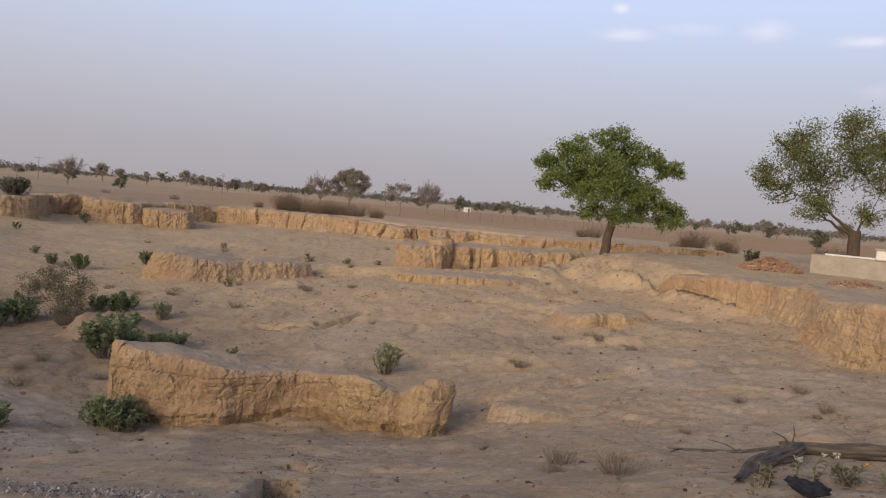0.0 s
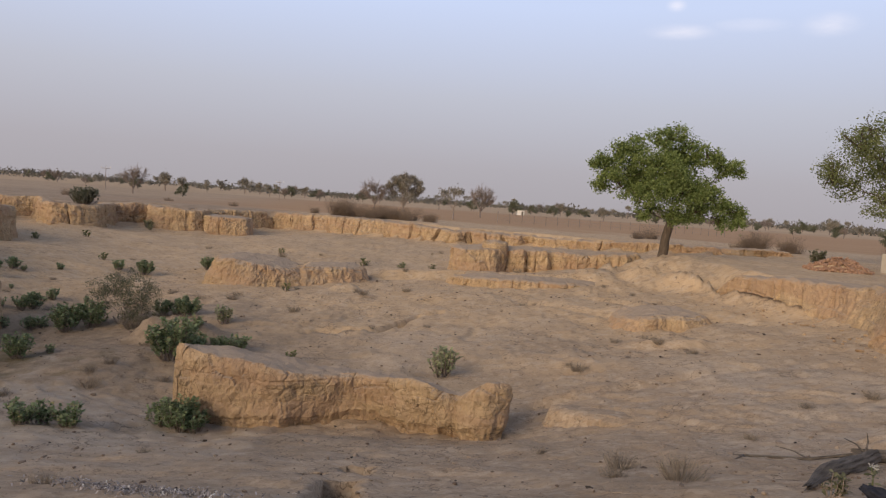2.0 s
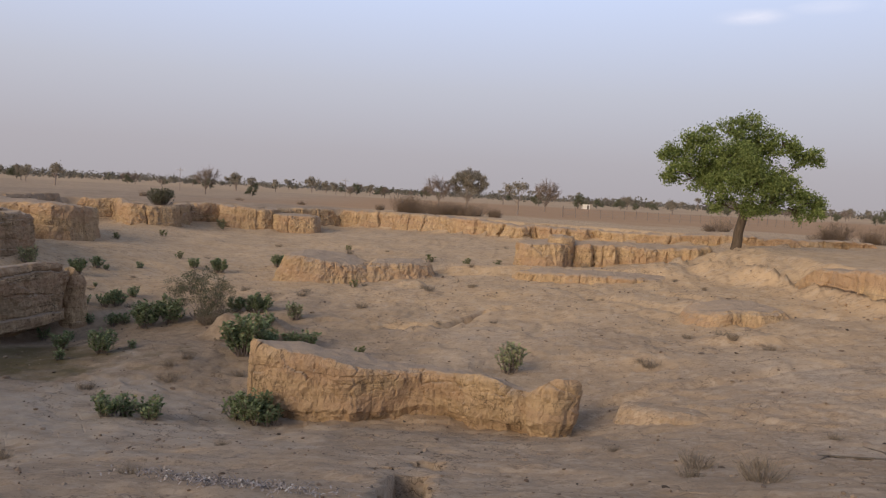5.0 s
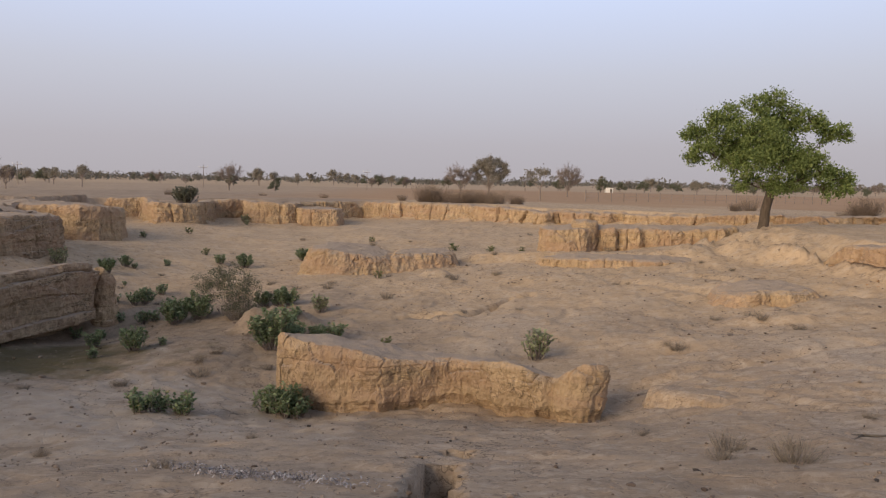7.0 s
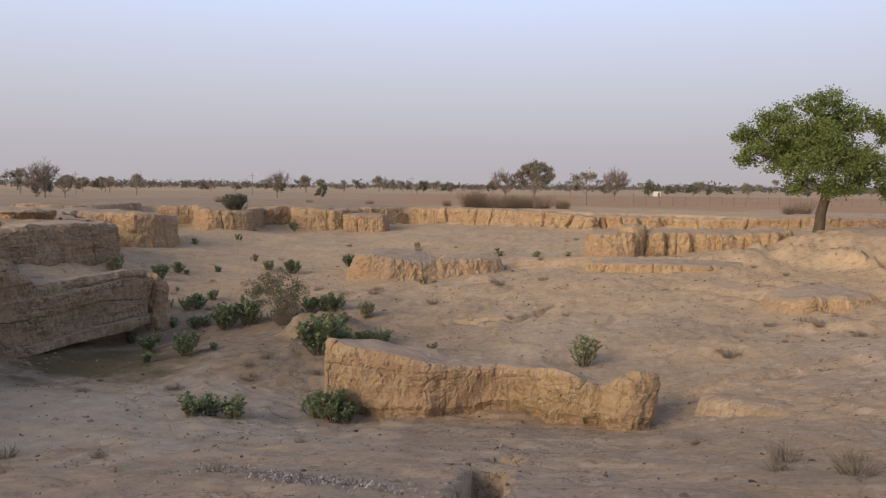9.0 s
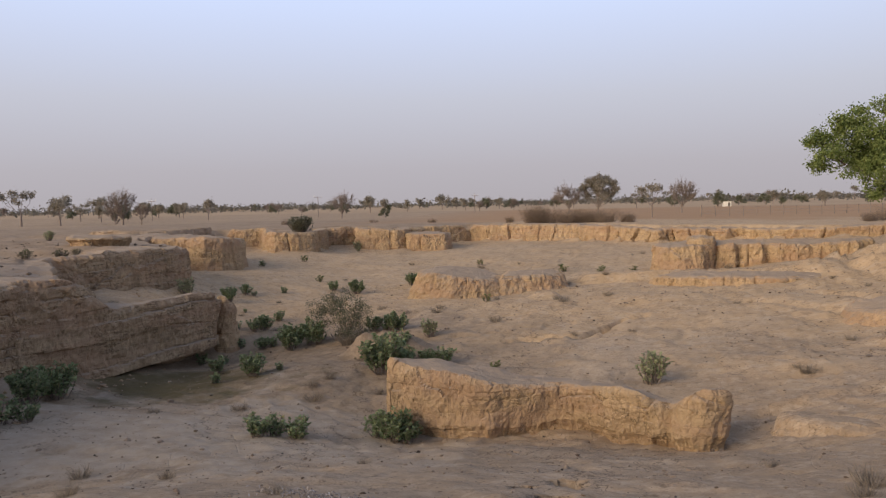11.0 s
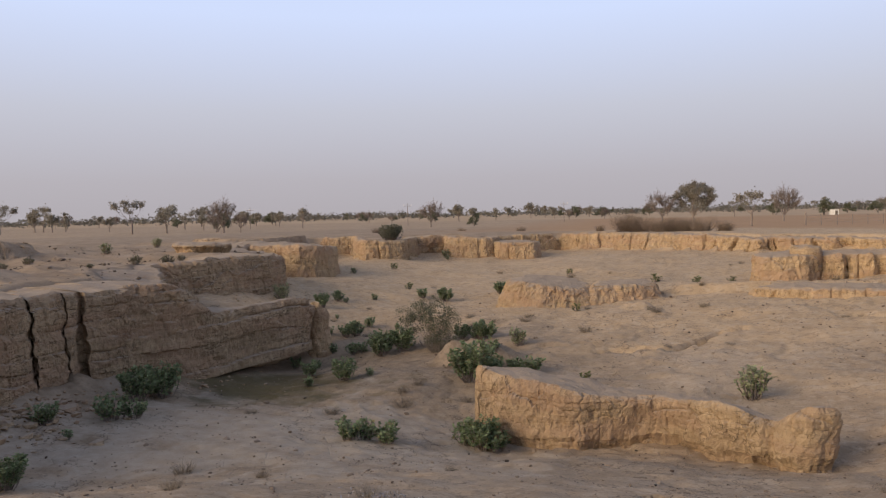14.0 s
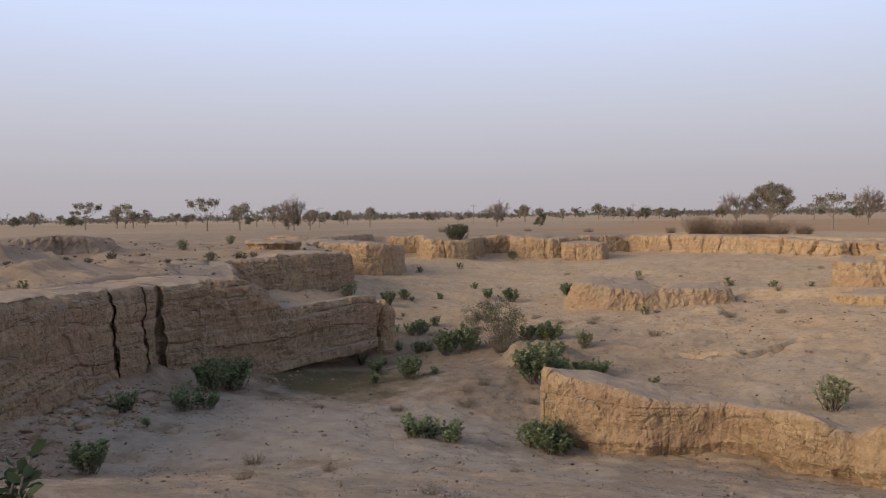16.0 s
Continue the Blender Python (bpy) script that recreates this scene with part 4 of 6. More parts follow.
# the greyer ground colour here stands in for shade on the ridge's face
block("earth_ridge", "weathered ridge of silt standing on the plateau, greyed for shade",
      [(-28.2, 19.0, -0.95), (-28.9, 19.6, -0.8), (-30.2, 18.4, -0.65), (-31.2, 16.8, -0.7), (-31.6, 15.2, -0.9), (-30.4, 14.4, -1.0), (-29.6, 15.4, -0.75), (-29.0, 16.8, -0.65), (-28.5, 18.0, -0.7)], 0.06, 17.0, 1.6, 0.8, 0.7, groove=0.4, rough=1.8, mat=GROUND)
block("earth_ledge", "low dark ledge of bedded silt on the plateau",
      [(-22.9, 21.4, -0.98), (-22.0, 21.5, -1.0), (-21.4, 22.2, -1.0), (-21.4, 23.2, -1.02), (-22.2, 24.0, -1.05), (-23.6, 24.4, -1.0), (-24.3, 23.2, -0.95)], 0.05, 21.0, 0.6, 1.6, 0.0, 0.2, 0.25, 0.02, groove=0.2, rough=1.6)
# ground colour on this far ledge too, greyer in place of shade
block("earth_ledge", "low dark ledge of bedded silt on the plateau",
      [(-37.0, 36.2, -1.3), (-35.0, 35.8, -1.22), (-33.0, 35.4, -1.25), (-31.4, 36.2, -1.32), (-31.0, 38.2, -1.25), (-31.4, 41.0, -1.25), (-33.4, 41.8, -1.3), (-36.4, 39.6, -1.3)], 0.06, 22.0, 1.6, 1.2, 0.6, 0.0, 0.3, 0.02, groove=0.2, rough=1.6, mat=GROUND)
block("earth_terrace", "low worn terrace of silt with a crumbled front edge",
      [(1.22, 12.9, -3.5), (1.4, 12.45, -3.44), (1.8, 12.15, -3.42), (2.4, 11.95, -3.4), (3.0, 12.0, -3.36), (3.5, 12.3, -3.36), (3.4, 13.2, -3.45), (2.7, 13.9, -3.6), (1.7, 14.0, -3.72), (1.25, 13.4, -3.6)], 0.03, 23.0, 0.5, 0.5, 0.22, 0.0, 0.3, 0.0, groove=0.1, rough=1.2, mat=GROUND)

# ---- trees ----
def bough(rng, a, b, r0, r1, bend, n=7):
    """A bent limb from a to b."""
    a, b = np.asarray(a, float), np.asarray(b, float)
    t = np.linspace(0, 1, n)[:, None]
    off = rng.normal(0, 1, 3) * bend * np.linalg.norm(b - a)
    p = a + (b - a) * t + off * np.sin(np.pi * t) + rng.normal(0, 0.02, (n, 3)) * np.linalg.norm(b - a) * (t > 0) * (t < 1)
    return p, np.linspace(r0, r1, n)


def leaf_cards(rng, centres, size, droop=0.35):
    """Small folded leaves, two triangles each side of a midrib, at the given points."""
    n = len(centres)
    d = rng.normal(0, 1, (n, 3))
    d[:, 2] -= droop
    d /= np.linalg.norm(d, axis=1)[:, None]
    w = np.cross(d, rng.normal(0, 1, (n, 3)))
    w /= np.linalg.norm(w, axis=1)[:, None] + 1e-9
    up = np.cross(d, w)
    s = size * rng.uniform(0.65, 1.3, n)[:, None]
    a = centres
    b = centres + d * s * 0.5 + w * s * 0.27 + up * s * 0.08
    c = centres + d * s
    e = centres + d * s * 0.5 - w * s * 0.27 + up * s * 0.08
    v = np.stack([a, b, c, e], 1).reshape(-1, 3)
    i = np.arange(n)[:, None] * 4
    f = np.concatenate([i + np.array([[0, 1, 2]]), i + np.array([[0, 2, 3]])], 1).reshape(-1, 3)
    return v, f


def tree(name, label, height, girth, fork, lobes, leaves, leaf, foliage, wood, seed, twigs=4, lean=(0, 0), bare=False, cat="tree", stems=1, split=False, twig=1.0, tufts=0, airy=0.15, swell=1.0):
    """A tree: a tapered trunk, limbs to each lobe, twigs, and leaves in clumps. lobes: x, y, z, r about the foot."""
    rng = np.random.default_rng(seed)
    root = new(name)
    lobes = [(x, y, z, rad * swell) for x, y, z, rad in lobes]
    top = np.array([lean[0], lean[1], fork])
    trunk, limbs, tips = [], [], []
    for k in range(stems):
        p = np.array([[0, 0, -0.3], [0, 0, 0.05], [lean[0] * 0.3, lean[1] * 0.3, fork * 0.45], top * (1, 1, 1.0)])
        if stems > 1:
            p[:, :2] += rng.normal(0, 0.12, 2) * height * np.linspace(0.2, 1, 4)[:, None]
        tt = np.linspace(0, 3, 14)
        p = np.stack([np.interp(tt, range(4), p[:, c]) for c in range(3)], -1)
        p[:, :2] += 0.10 * girth * np.stack([vn(tt * 0.9, seed + 1.5 * c) for c in range(2)], -1)
        r = girth * 0.5 * np.interp(np.linspace(0, 1, 14), [0, 0.3, 0.5, 1], [1.35, 1.08, 1.0, 0.9])
        trunk.append(tube(p, r / max(1, stems ** 0.5), 10))
    grown = []
    for x, y, z, rad in sorted(lobes, key=lambda q: math.dist(q[:3], top)):
        c = np.array([x, y, z])
        start, thick = top - np.array([0, 0, rng.uniform(0, 0.25) * fork]), girth * 0.17
        for gp, gr in grown if split else ():
            gap = np.linalg.norm(gp[3:] - c, axis=1)
            i = int(gap.argmin())
            if gap[i] < 0.85 * np.linalg.norm(c - start) and gp[3 + i][2] < z + 0.3:
                start, thick = gp[3 + i], min(girth * 0.13, gr[3 + i])
        p, r = bough(rng, start, c, thick, girth * 0.03, 0.05, 9)
        grown.append((p, r))
        if split:
            part("limb", mesh_of("limb", *tube(p, r, 8), wood), None, root)
        else:
            limbs.append(tube(p, r, 6))
        for k in range(twigs):
            a = p[rng.integers(5, 9)]
            dirn = rng.normal(0, 1, 3)
            dirn[2] += 0.25 if not bare else 0.7
            dirn /= np.linalg.norm(dirn)
            b = c + dirn * rad * rng.uniform(0.55, 1.0)
            q, r2 = bough(rng, a, b, twig * girth * 0.06, twig * girth * 0.018, 0.08, 6)
            limbs.append(tube(q, r2, 4))
            tips.append(q[3:])
            if bare:
                for m in range(7):
                    st = q[rng.integers(1, 6)]
                    dd = rng.normal(0, 1, 3) * 0.6 + (b - a) / (np.linalg.norm(b - a) + 1e-6)
                    dd[2] += 0.35
                    en = st + dd / np.linalg.norm(dd) * rad * rng.uniform(0.4, 0.8)
                    q3, r3 = bough(rng, st, en, twig * girth * 0.035, twig * girth * 0.014, 0.06, 4)
                    limbs.append(tube(q3, r3, 3))
    part("trunk", mesh_of("trunk", *joined(trunk), wood), None, root)
    tagged(part("branchwork", mesh_of("branchwork", *joined(limbs), wood), None, root), kind="stuff")
    if leaves:
        weight = np.array([l[3] ** 2.2 for l in lobes])
        cen = []
        for (x, y, z, rad), n in zip(lobes, (leaves * weight / weight.sum()).astype(int)):
            k = max(4, int((tufts or 9) * rad / max(l[3] for l in lobes)) + 3)
            sub = rng.normal(0, 1, (k, 3))
            sub /= np.linalg.norm(sub, axis=1)[:, None]
            sub *= rng.uniform(0.45, 1.0, k)[:, None] * rad
            sub[:, 2] *= 0.75
            pick = sub[rng.integers(0, k, n)]
            cen.append(np.array([x, y, z]) + pick + rng.normal(0, 1, (n, 3)) * rad * (0.21 if not tufts else airy) * np.array([1, 1, 0.8]))
        extra = np.concatenate(tips)
        extra = extra[rng.integers(0, len(extra), leaves // 6)] + rng.normal(0, leaf * 0.9, (leaves // 6, 3))
        v, f = leaf_cards(rng, np.concatenate(cen + [extra]), leaf)
        part("crown", mesh_of("crown", v, f, foliage), None, root)
    tagged(root, label, cat)
    return root


def stand(ob, x, y, turn=0.0, size=1.0, sink=0.03, z=None):
    ob.matrix_basis = pose(x, y, (ground_at(x, y) if z is None else z) - sink, 0, 0, turn) @ Matrix.Scale(size, 4)
    return ob


MAIN = [(0.3, 0.1, 5.5, 0.5), (-0.6, -0.4, 5.25, 0.5), (1.0, 0.3, 4.95, 0.55), (-1.5, 0.5, 4.85, 0.55), (-2.4, -0.2, 4.6, 0.5), (-2.95, 0.3, 4.2, 0.42), (-3.35, 0.0, 3.95, 0.25), (-2.6, -0.3, 3.3, 0.55), (-3.05, 0.4, 3.05, 0.32),
        (-1.8, 0.6, 3.75, 0.7), (-1.0, -0.8, 4.2, 0.7), (-0.2, -1.1, 3.8, 0.75), (0.6, 0.9, 4.3, 0.7), (-0.6, -1.3, 2.9, 0.7), (0.4, -1.0, 2.8, 0.75), (-1.5, -0.6, 2.65, 0.55), (-0.9, -0.4, 1.95, 0.42), (0.2, -0.7, 1.95, 0.5),
        (1.0, -0.5, 1.85, 0.5), (1.6, -0.2, 4.55, 0.45), (2.3, 0.2, 4.45, 0.42), (2.9, 0.0, 4.25, 0.36), (3.2, 0.1, 3.95, 0.22), (2.5, 0.3, 3.9, 0.25), (1.4, -0.7, 2.9, 0.62), (2.1, -0.3, 2.5, 0.55), (2.8, 0.1, 2.3, 0.48),
        (3.3, 0.2, 2.1, 0.36), (2.6, 0.0, 1.75, 0.38), (3.25, -0.2, 1.6, 0.25), (-0.3, 1.5, 3.6, 0.9), (1.1, 1.4, 3.3, 0.85), (-1.2, 1.3, 3.2, 0.7), (0.2, 1.2, 4.6, 0.6), (1.6, 0.9, 2.4, 0.5)]
stand(tree("neem_tree", "broad green neem tree with short trunk on a mound", 6.2, 0.42, 1.5, MAIN, 40000, 0.115, NEEM, BARK, 3, 8, (0.25, 0), split=True, tufts=18, airy=0.2, swell=1.28), 7.32, 33.1, 0, 0.97, 0.03, -1.64)
SECOND = [(-0.4, 0.2, 7.5, 0.5), (-1.1, -0.5, 7.0, 0.55), (-2.9, 0.3, 6.7, 0.6), (-3.9, -0.3, 5.8, 0.65), (-4.7, 0.2, 4.7, 0.5), (-5.0, -0.2, 4.2, 0.35), (-3.7, 0.6, 3.9, 0.5), (-2.6, -0.5, 3.1, 0.5), (-1.7, 0.6, 3.5, 0.55), (-3.0, -0.7, 5.2, 0.75),
          (-1.7, 0.7, 4.7, 0.75), (-1.0, -0.8, 5.9, 0.7), (0.1, 0.5, 5.3, 0.75), (0.7, -0.4, 6.5, 0.65), (1.6, 0.5, 6.2, 0.65), (0.9, -0.8, 4.5, 0.65), (0.8, 0.5, 2.9, 0.5), (2.6, -0.4, 5.5, 0.7), (3.4, 0.4, 4.6, 0.7), (2.8, -0.5, 3.6, 0.6), (4.1, 0.0, 5.0, 0.5)]
stand(tree("neem_tree", "sparse neem tree with forked trunk and thin olive crown", 7.2, 0.62, 2.1, SECOND, 24000, 0.12, OLIVE, BARK, 5, 12, (-0.1, 0), split=True, tufts=18, airy=0.27, swell=1.65), 20.6, 36.6, 0, 1.0)

# ---- trees of the plain ----
def lobe_ring(rng, n, spread_x, low, high, rad):
    return [(rng.normal(0, spread_x), rng.normal(0, spread_x), rng.uniform(low, high), rad * rng.uniform(0.7, 1.2)) for _ in range(n)]


def far_kinds():
    rng = np.random.default_rng(21)
    kinds = {}
    kinds["r"] = [tree("field_tree", "round-crowned tree on the dry plain, leaf colour paled for haze", 5, 0.3, 1.3, lobe_ring(rng, 8, 1.1, 2.4, 4.4, 0.95), 1500, 0.34, FARLEAF, GREYWOOD, 31 + k, 2) for k in range(3)]
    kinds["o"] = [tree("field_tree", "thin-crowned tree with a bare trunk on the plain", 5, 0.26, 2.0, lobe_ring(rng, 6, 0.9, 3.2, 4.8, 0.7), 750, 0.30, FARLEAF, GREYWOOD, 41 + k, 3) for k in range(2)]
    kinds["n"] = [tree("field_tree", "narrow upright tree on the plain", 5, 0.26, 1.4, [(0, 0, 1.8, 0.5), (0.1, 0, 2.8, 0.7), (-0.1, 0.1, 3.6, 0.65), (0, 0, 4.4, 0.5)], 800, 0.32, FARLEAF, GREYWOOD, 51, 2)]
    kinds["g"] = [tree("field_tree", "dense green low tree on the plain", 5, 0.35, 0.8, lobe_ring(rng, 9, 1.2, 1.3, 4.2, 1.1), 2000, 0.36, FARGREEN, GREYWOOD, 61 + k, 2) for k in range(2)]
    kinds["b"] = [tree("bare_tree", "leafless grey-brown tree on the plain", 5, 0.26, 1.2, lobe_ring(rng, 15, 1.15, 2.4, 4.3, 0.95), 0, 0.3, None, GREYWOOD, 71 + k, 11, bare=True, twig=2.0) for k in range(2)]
    kinds["u"] = [tree("acacia_tree", "umbrella-crowned acacia with fine leaves greyed for haze", 5, 0.26, 1.1, [(-1.5, 0.3, 2.5, 0.7), (0.8, -0.4, 2.4, 0.7), (-2.2, -0.2, 3.1, 0.5), (2.4, -0.3, 3.3, 0.5), (1.5, 0.4, 2.7, 0.7), (0.0, 0.5, 3.0, 0.9), (-1.7, 0, 3.5, 0.7), (-0.9, 0.5, 4.2, 0.8), (0, -0.4, 4.5, 0.8), (0.9, 0.4, 4.3, 0.8), (1.7, 0, 3.7, 0.75), (2.1, 0.2, 2.9, 0.45),
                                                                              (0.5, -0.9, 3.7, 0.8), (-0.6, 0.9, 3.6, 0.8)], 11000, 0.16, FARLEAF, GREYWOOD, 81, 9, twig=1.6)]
    for v in kinds.values():
        for ob in v:
            tagged(ob, group="trees on the plain")
    return kinds


KINDS = far_kinds()
USED = set()


def plant_copy(ob, x, y, turn, size, sink=0.05):
    m = pose(x, y, ground_at(x, y) - sink, 0, 0, turn) @ Matrix.Scale(size, 4)
    if ob.name not in USED:
        USED.add(ob.name)
        ob.matrix_basis = m
        return ob
    c = copy_thing(ob, m)
    return c


def plain_trees():
    rng = np.random.default_rng(9)
    known = [("r", -280.0, 154.8, 5.6), ("o", -149.0, 93.3, 6.1), ("r", -164.9, 111.7, 4.9), ("o", -161.1, 111.3, 5.0), ("r", -157.4, 110.9, 4.5), ("n", -151.8, 110.3, 4.7)]
    known += [("r", -134.9, 108.4, 3.2), ("o", -97.8, 82.9, 4.6), ("r", -94.2, 86.7, 4.1), ("o", -123.6, 118.9, 4.0), ("r", -110.3, 111.1, 3.3), ("b", -81.5, 86.3, 5.2), ("b", -78.6, 86.9, 3.2), ("g", -92.0, 96.0, 3.4), ("o", -91.8, 119.6, 3.4)]
    known += [("b", -59.3, 113.7, 4.3), ("g", -52.0, 116.0, 2.6), ("b", -88.5, 92.0, 3.0), ("r", -101.4, 225.3, 4.4), ("r", -70.8, 219.5, 4.0), ("b", -20.3, 116.8, 4.6), ("u", -15.9, 118.5, 6.3), ("o", -16.1, 192.1, 3.3), ("o", -4.6, 71.9, 2.7)]
    known += [("b", -3.1, 115.1, 4.8), ("g", 3.3, 189.9, 4.2), ("r", 25.2, 179.5, 3.2), ("g", 68.6, 176.0, 3.4), ("g", 123.0, 295.4, 4.1), ("g", 77.4, 174.2, 2.6), ("g", 42.5, 83.0, 3.6), ("g", 76.4, 222.1, 3.1)]
    for kind, x, y, h in known:
        pool = KINDS[kind]
        plant_copy(pool[rng.integers(len(pool))], x, y, rng.uniform(0, 360) if kind != "u" else 0, h / 5.0)
    for k in range(215):
        az, d = radians(rng.uniform(-40, 70)), 150 * math.exp(rng.uniform(0.25, 1.6))
        pool = KINDS["rrroogggnbb"[rng.integers(11)]]
        plant_copy(pool[rng.integers(len(pool))], -math.sin(az) * d, math.cos(az) * d, rng.uniform(0, 360), rng.uniform(0.55, 1.0) * (1 + d / 1500))


plain_trees()


# scrub leaves greyed in their base colour, as the air holds no haze
HAZED_SCRUB = m_leaf("haze_tinted_scrub_leaf", (0.15, 0.14, 0.115), (0.23, 0.215, 0.18), None, 0.4)


def far_woods():
    """The belt of scrub at the edge of the plain, with haze put into its colour."""
    rng = np.random.default_rng(17)
    cen = []
    for k in range(1050):
        az, d = radians(rng.uniform(-48, 80)), rng.uniform(380, 1100)
        w, h = rng.uniform(4, 11), rng.uniform(3.0, 6.5)
        c = np.array([-math.sin(az) * d, math.cos(az) * d, -2.1])
        cen.append(c + rng.normal(0, 1, (50, 3)) * (w * 0.3, w * 0.3, h * 0.17) + (0, 0, h * 0.5))
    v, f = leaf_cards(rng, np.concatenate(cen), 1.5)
    tagged(new("far_scrub", mesh_of("far_scrub", v, f, HAZED_SCRUB)), "belt of scrub and low trees on the horizon, haze in its colour", "scrub", kind="stuff")


far_woods()


# ---- shrubs and tufts ----
TUFT = m_leaf("withered_stalk", (0.19, 0.155, 0.12), (0.32, 0.265, 0.205), None, 0)

def leaf_blades(rng, base, aim, length, width):
    """Rounded leaves with a folded midrib from base points along aim."""
    n = len(base)
    side = np.cross(aim, rng.normal(0, 0.5, (n, 3)) + (0, 0, 1.0))
    side /= np.linalg.norm(side, axis=1)[:, None] + 1e-9
    up = np.cross(side, aim)
    L, W = length[:, None], width[:, None]
    p0 = base
    a = base + aim * L * 0.35 + side * W * 0.42 + up * W * 0.12
    b = base + aim * L * 0.72 + side * W * 0.46 + up * W * 0.10
    c = base + aim * L - up * L * 0.10
    d = base + aim * L * 0.72 - side * W * 0.46 + up * W * 0.10
    e = base + aim * L * 0.35 - side * W * 0.42 + up * W * 0.12
    m = base + aim * L * 0.55 - up * W * 0.04
    v = np.stack([p0, a, b, c, d, e, m], 1).reshape(-1, 3)
    tri = np.array([[0, 1, 6], [1, 2, 6], [2, 3, 6], [3, 4, 6], [4, 5, 6], [5, 0, 6]])
    f = (np.arange(n)[:, None, None] * 7 + tri[None]).reshape(-1, 3)
    return v, f


def leafy_shrub(h, w, stems, leaf, foliage, label, seed, name="leafy_shrub"):
    rng = np.random.default_rng(seed)
    root = new(name)
    base, aim = [], []
    for k in range(stems):
        th, out = rng.uniform(0, 2 * np.pi), w * 0.42 * math.sqrt(rng.uniform(0.02, 1.0))
        tip = np.array([math.cos(th) * out, math.sin(th) * out, h * rng.uniform(0.62, 1.08) * (1 - 0.3 * (out / (0.5 * w)) ** 2)])
        foot = np.array([math.cos(th) * out * 0.25, math.sin(th) * out * 0.25, -0.05])
        p, r = bough(rng, foot, tip, 0.010, 0.004, 0.06, 6)
        part("stem", mesh_of("stem", *tube(p, r, 4), GREYWOOD), None, root)
        n = int(max(8, 40 * (tip[2] / h) * h / 0.6))
        for i in range(n):
            t = rng.uniform(0.25, 1.0) ** 0.8
            q = np.array([np.interp(t * 5, range(6), p[:, c]) for c in range(3)])
            d = rng.normal(0, 1, 3)
            d[2] = abs(d[2]) * 0.5 + 0.15
            d /= np.linalg.norm(d)
            base.append(q)
            aim.append(d)
    base, aim = np.array(base), np.array(aim)
    ln = leaf * rng.uniform(0.6, 1.25, len(base))
    v, f = leaf_blades(rng, base, aim, ln, ln * 0.6)
    part("foliage", mesh_of("foliage", v, f, foliage), None, root)
    return tagged(root, label, "shrub")


def dry_tuft(h, w, blades, seed, name="dry_tuft", label="small tuft of dry grey-brown stalks", mat=None, cat="grass tuft", thick=0.0028):
    rng = np.random.default_rng(seed)
    rods = []
    for k in range(blades):
        th, out = rng.uniform(0, 2 * np.pi), w * 0.5 * math.sqrt(rng.uniform(0, 1))
        tip = np.array([math.cos(th) * out, math.sin(th) * out, h * rng.uniform(0.45, 1.0)])
        p, r = bough(rng, np.array([tip[0] * 0.35, tip[1] * 0.35, -0.03]), tip, thick, thick * 0.4, 0.12, 4)
        rods.append(tube(p, r, 3))
    me = mesh_of(name, *joined(rods), mat or TUFT)
    return tagged(new(name, me), label, cat)


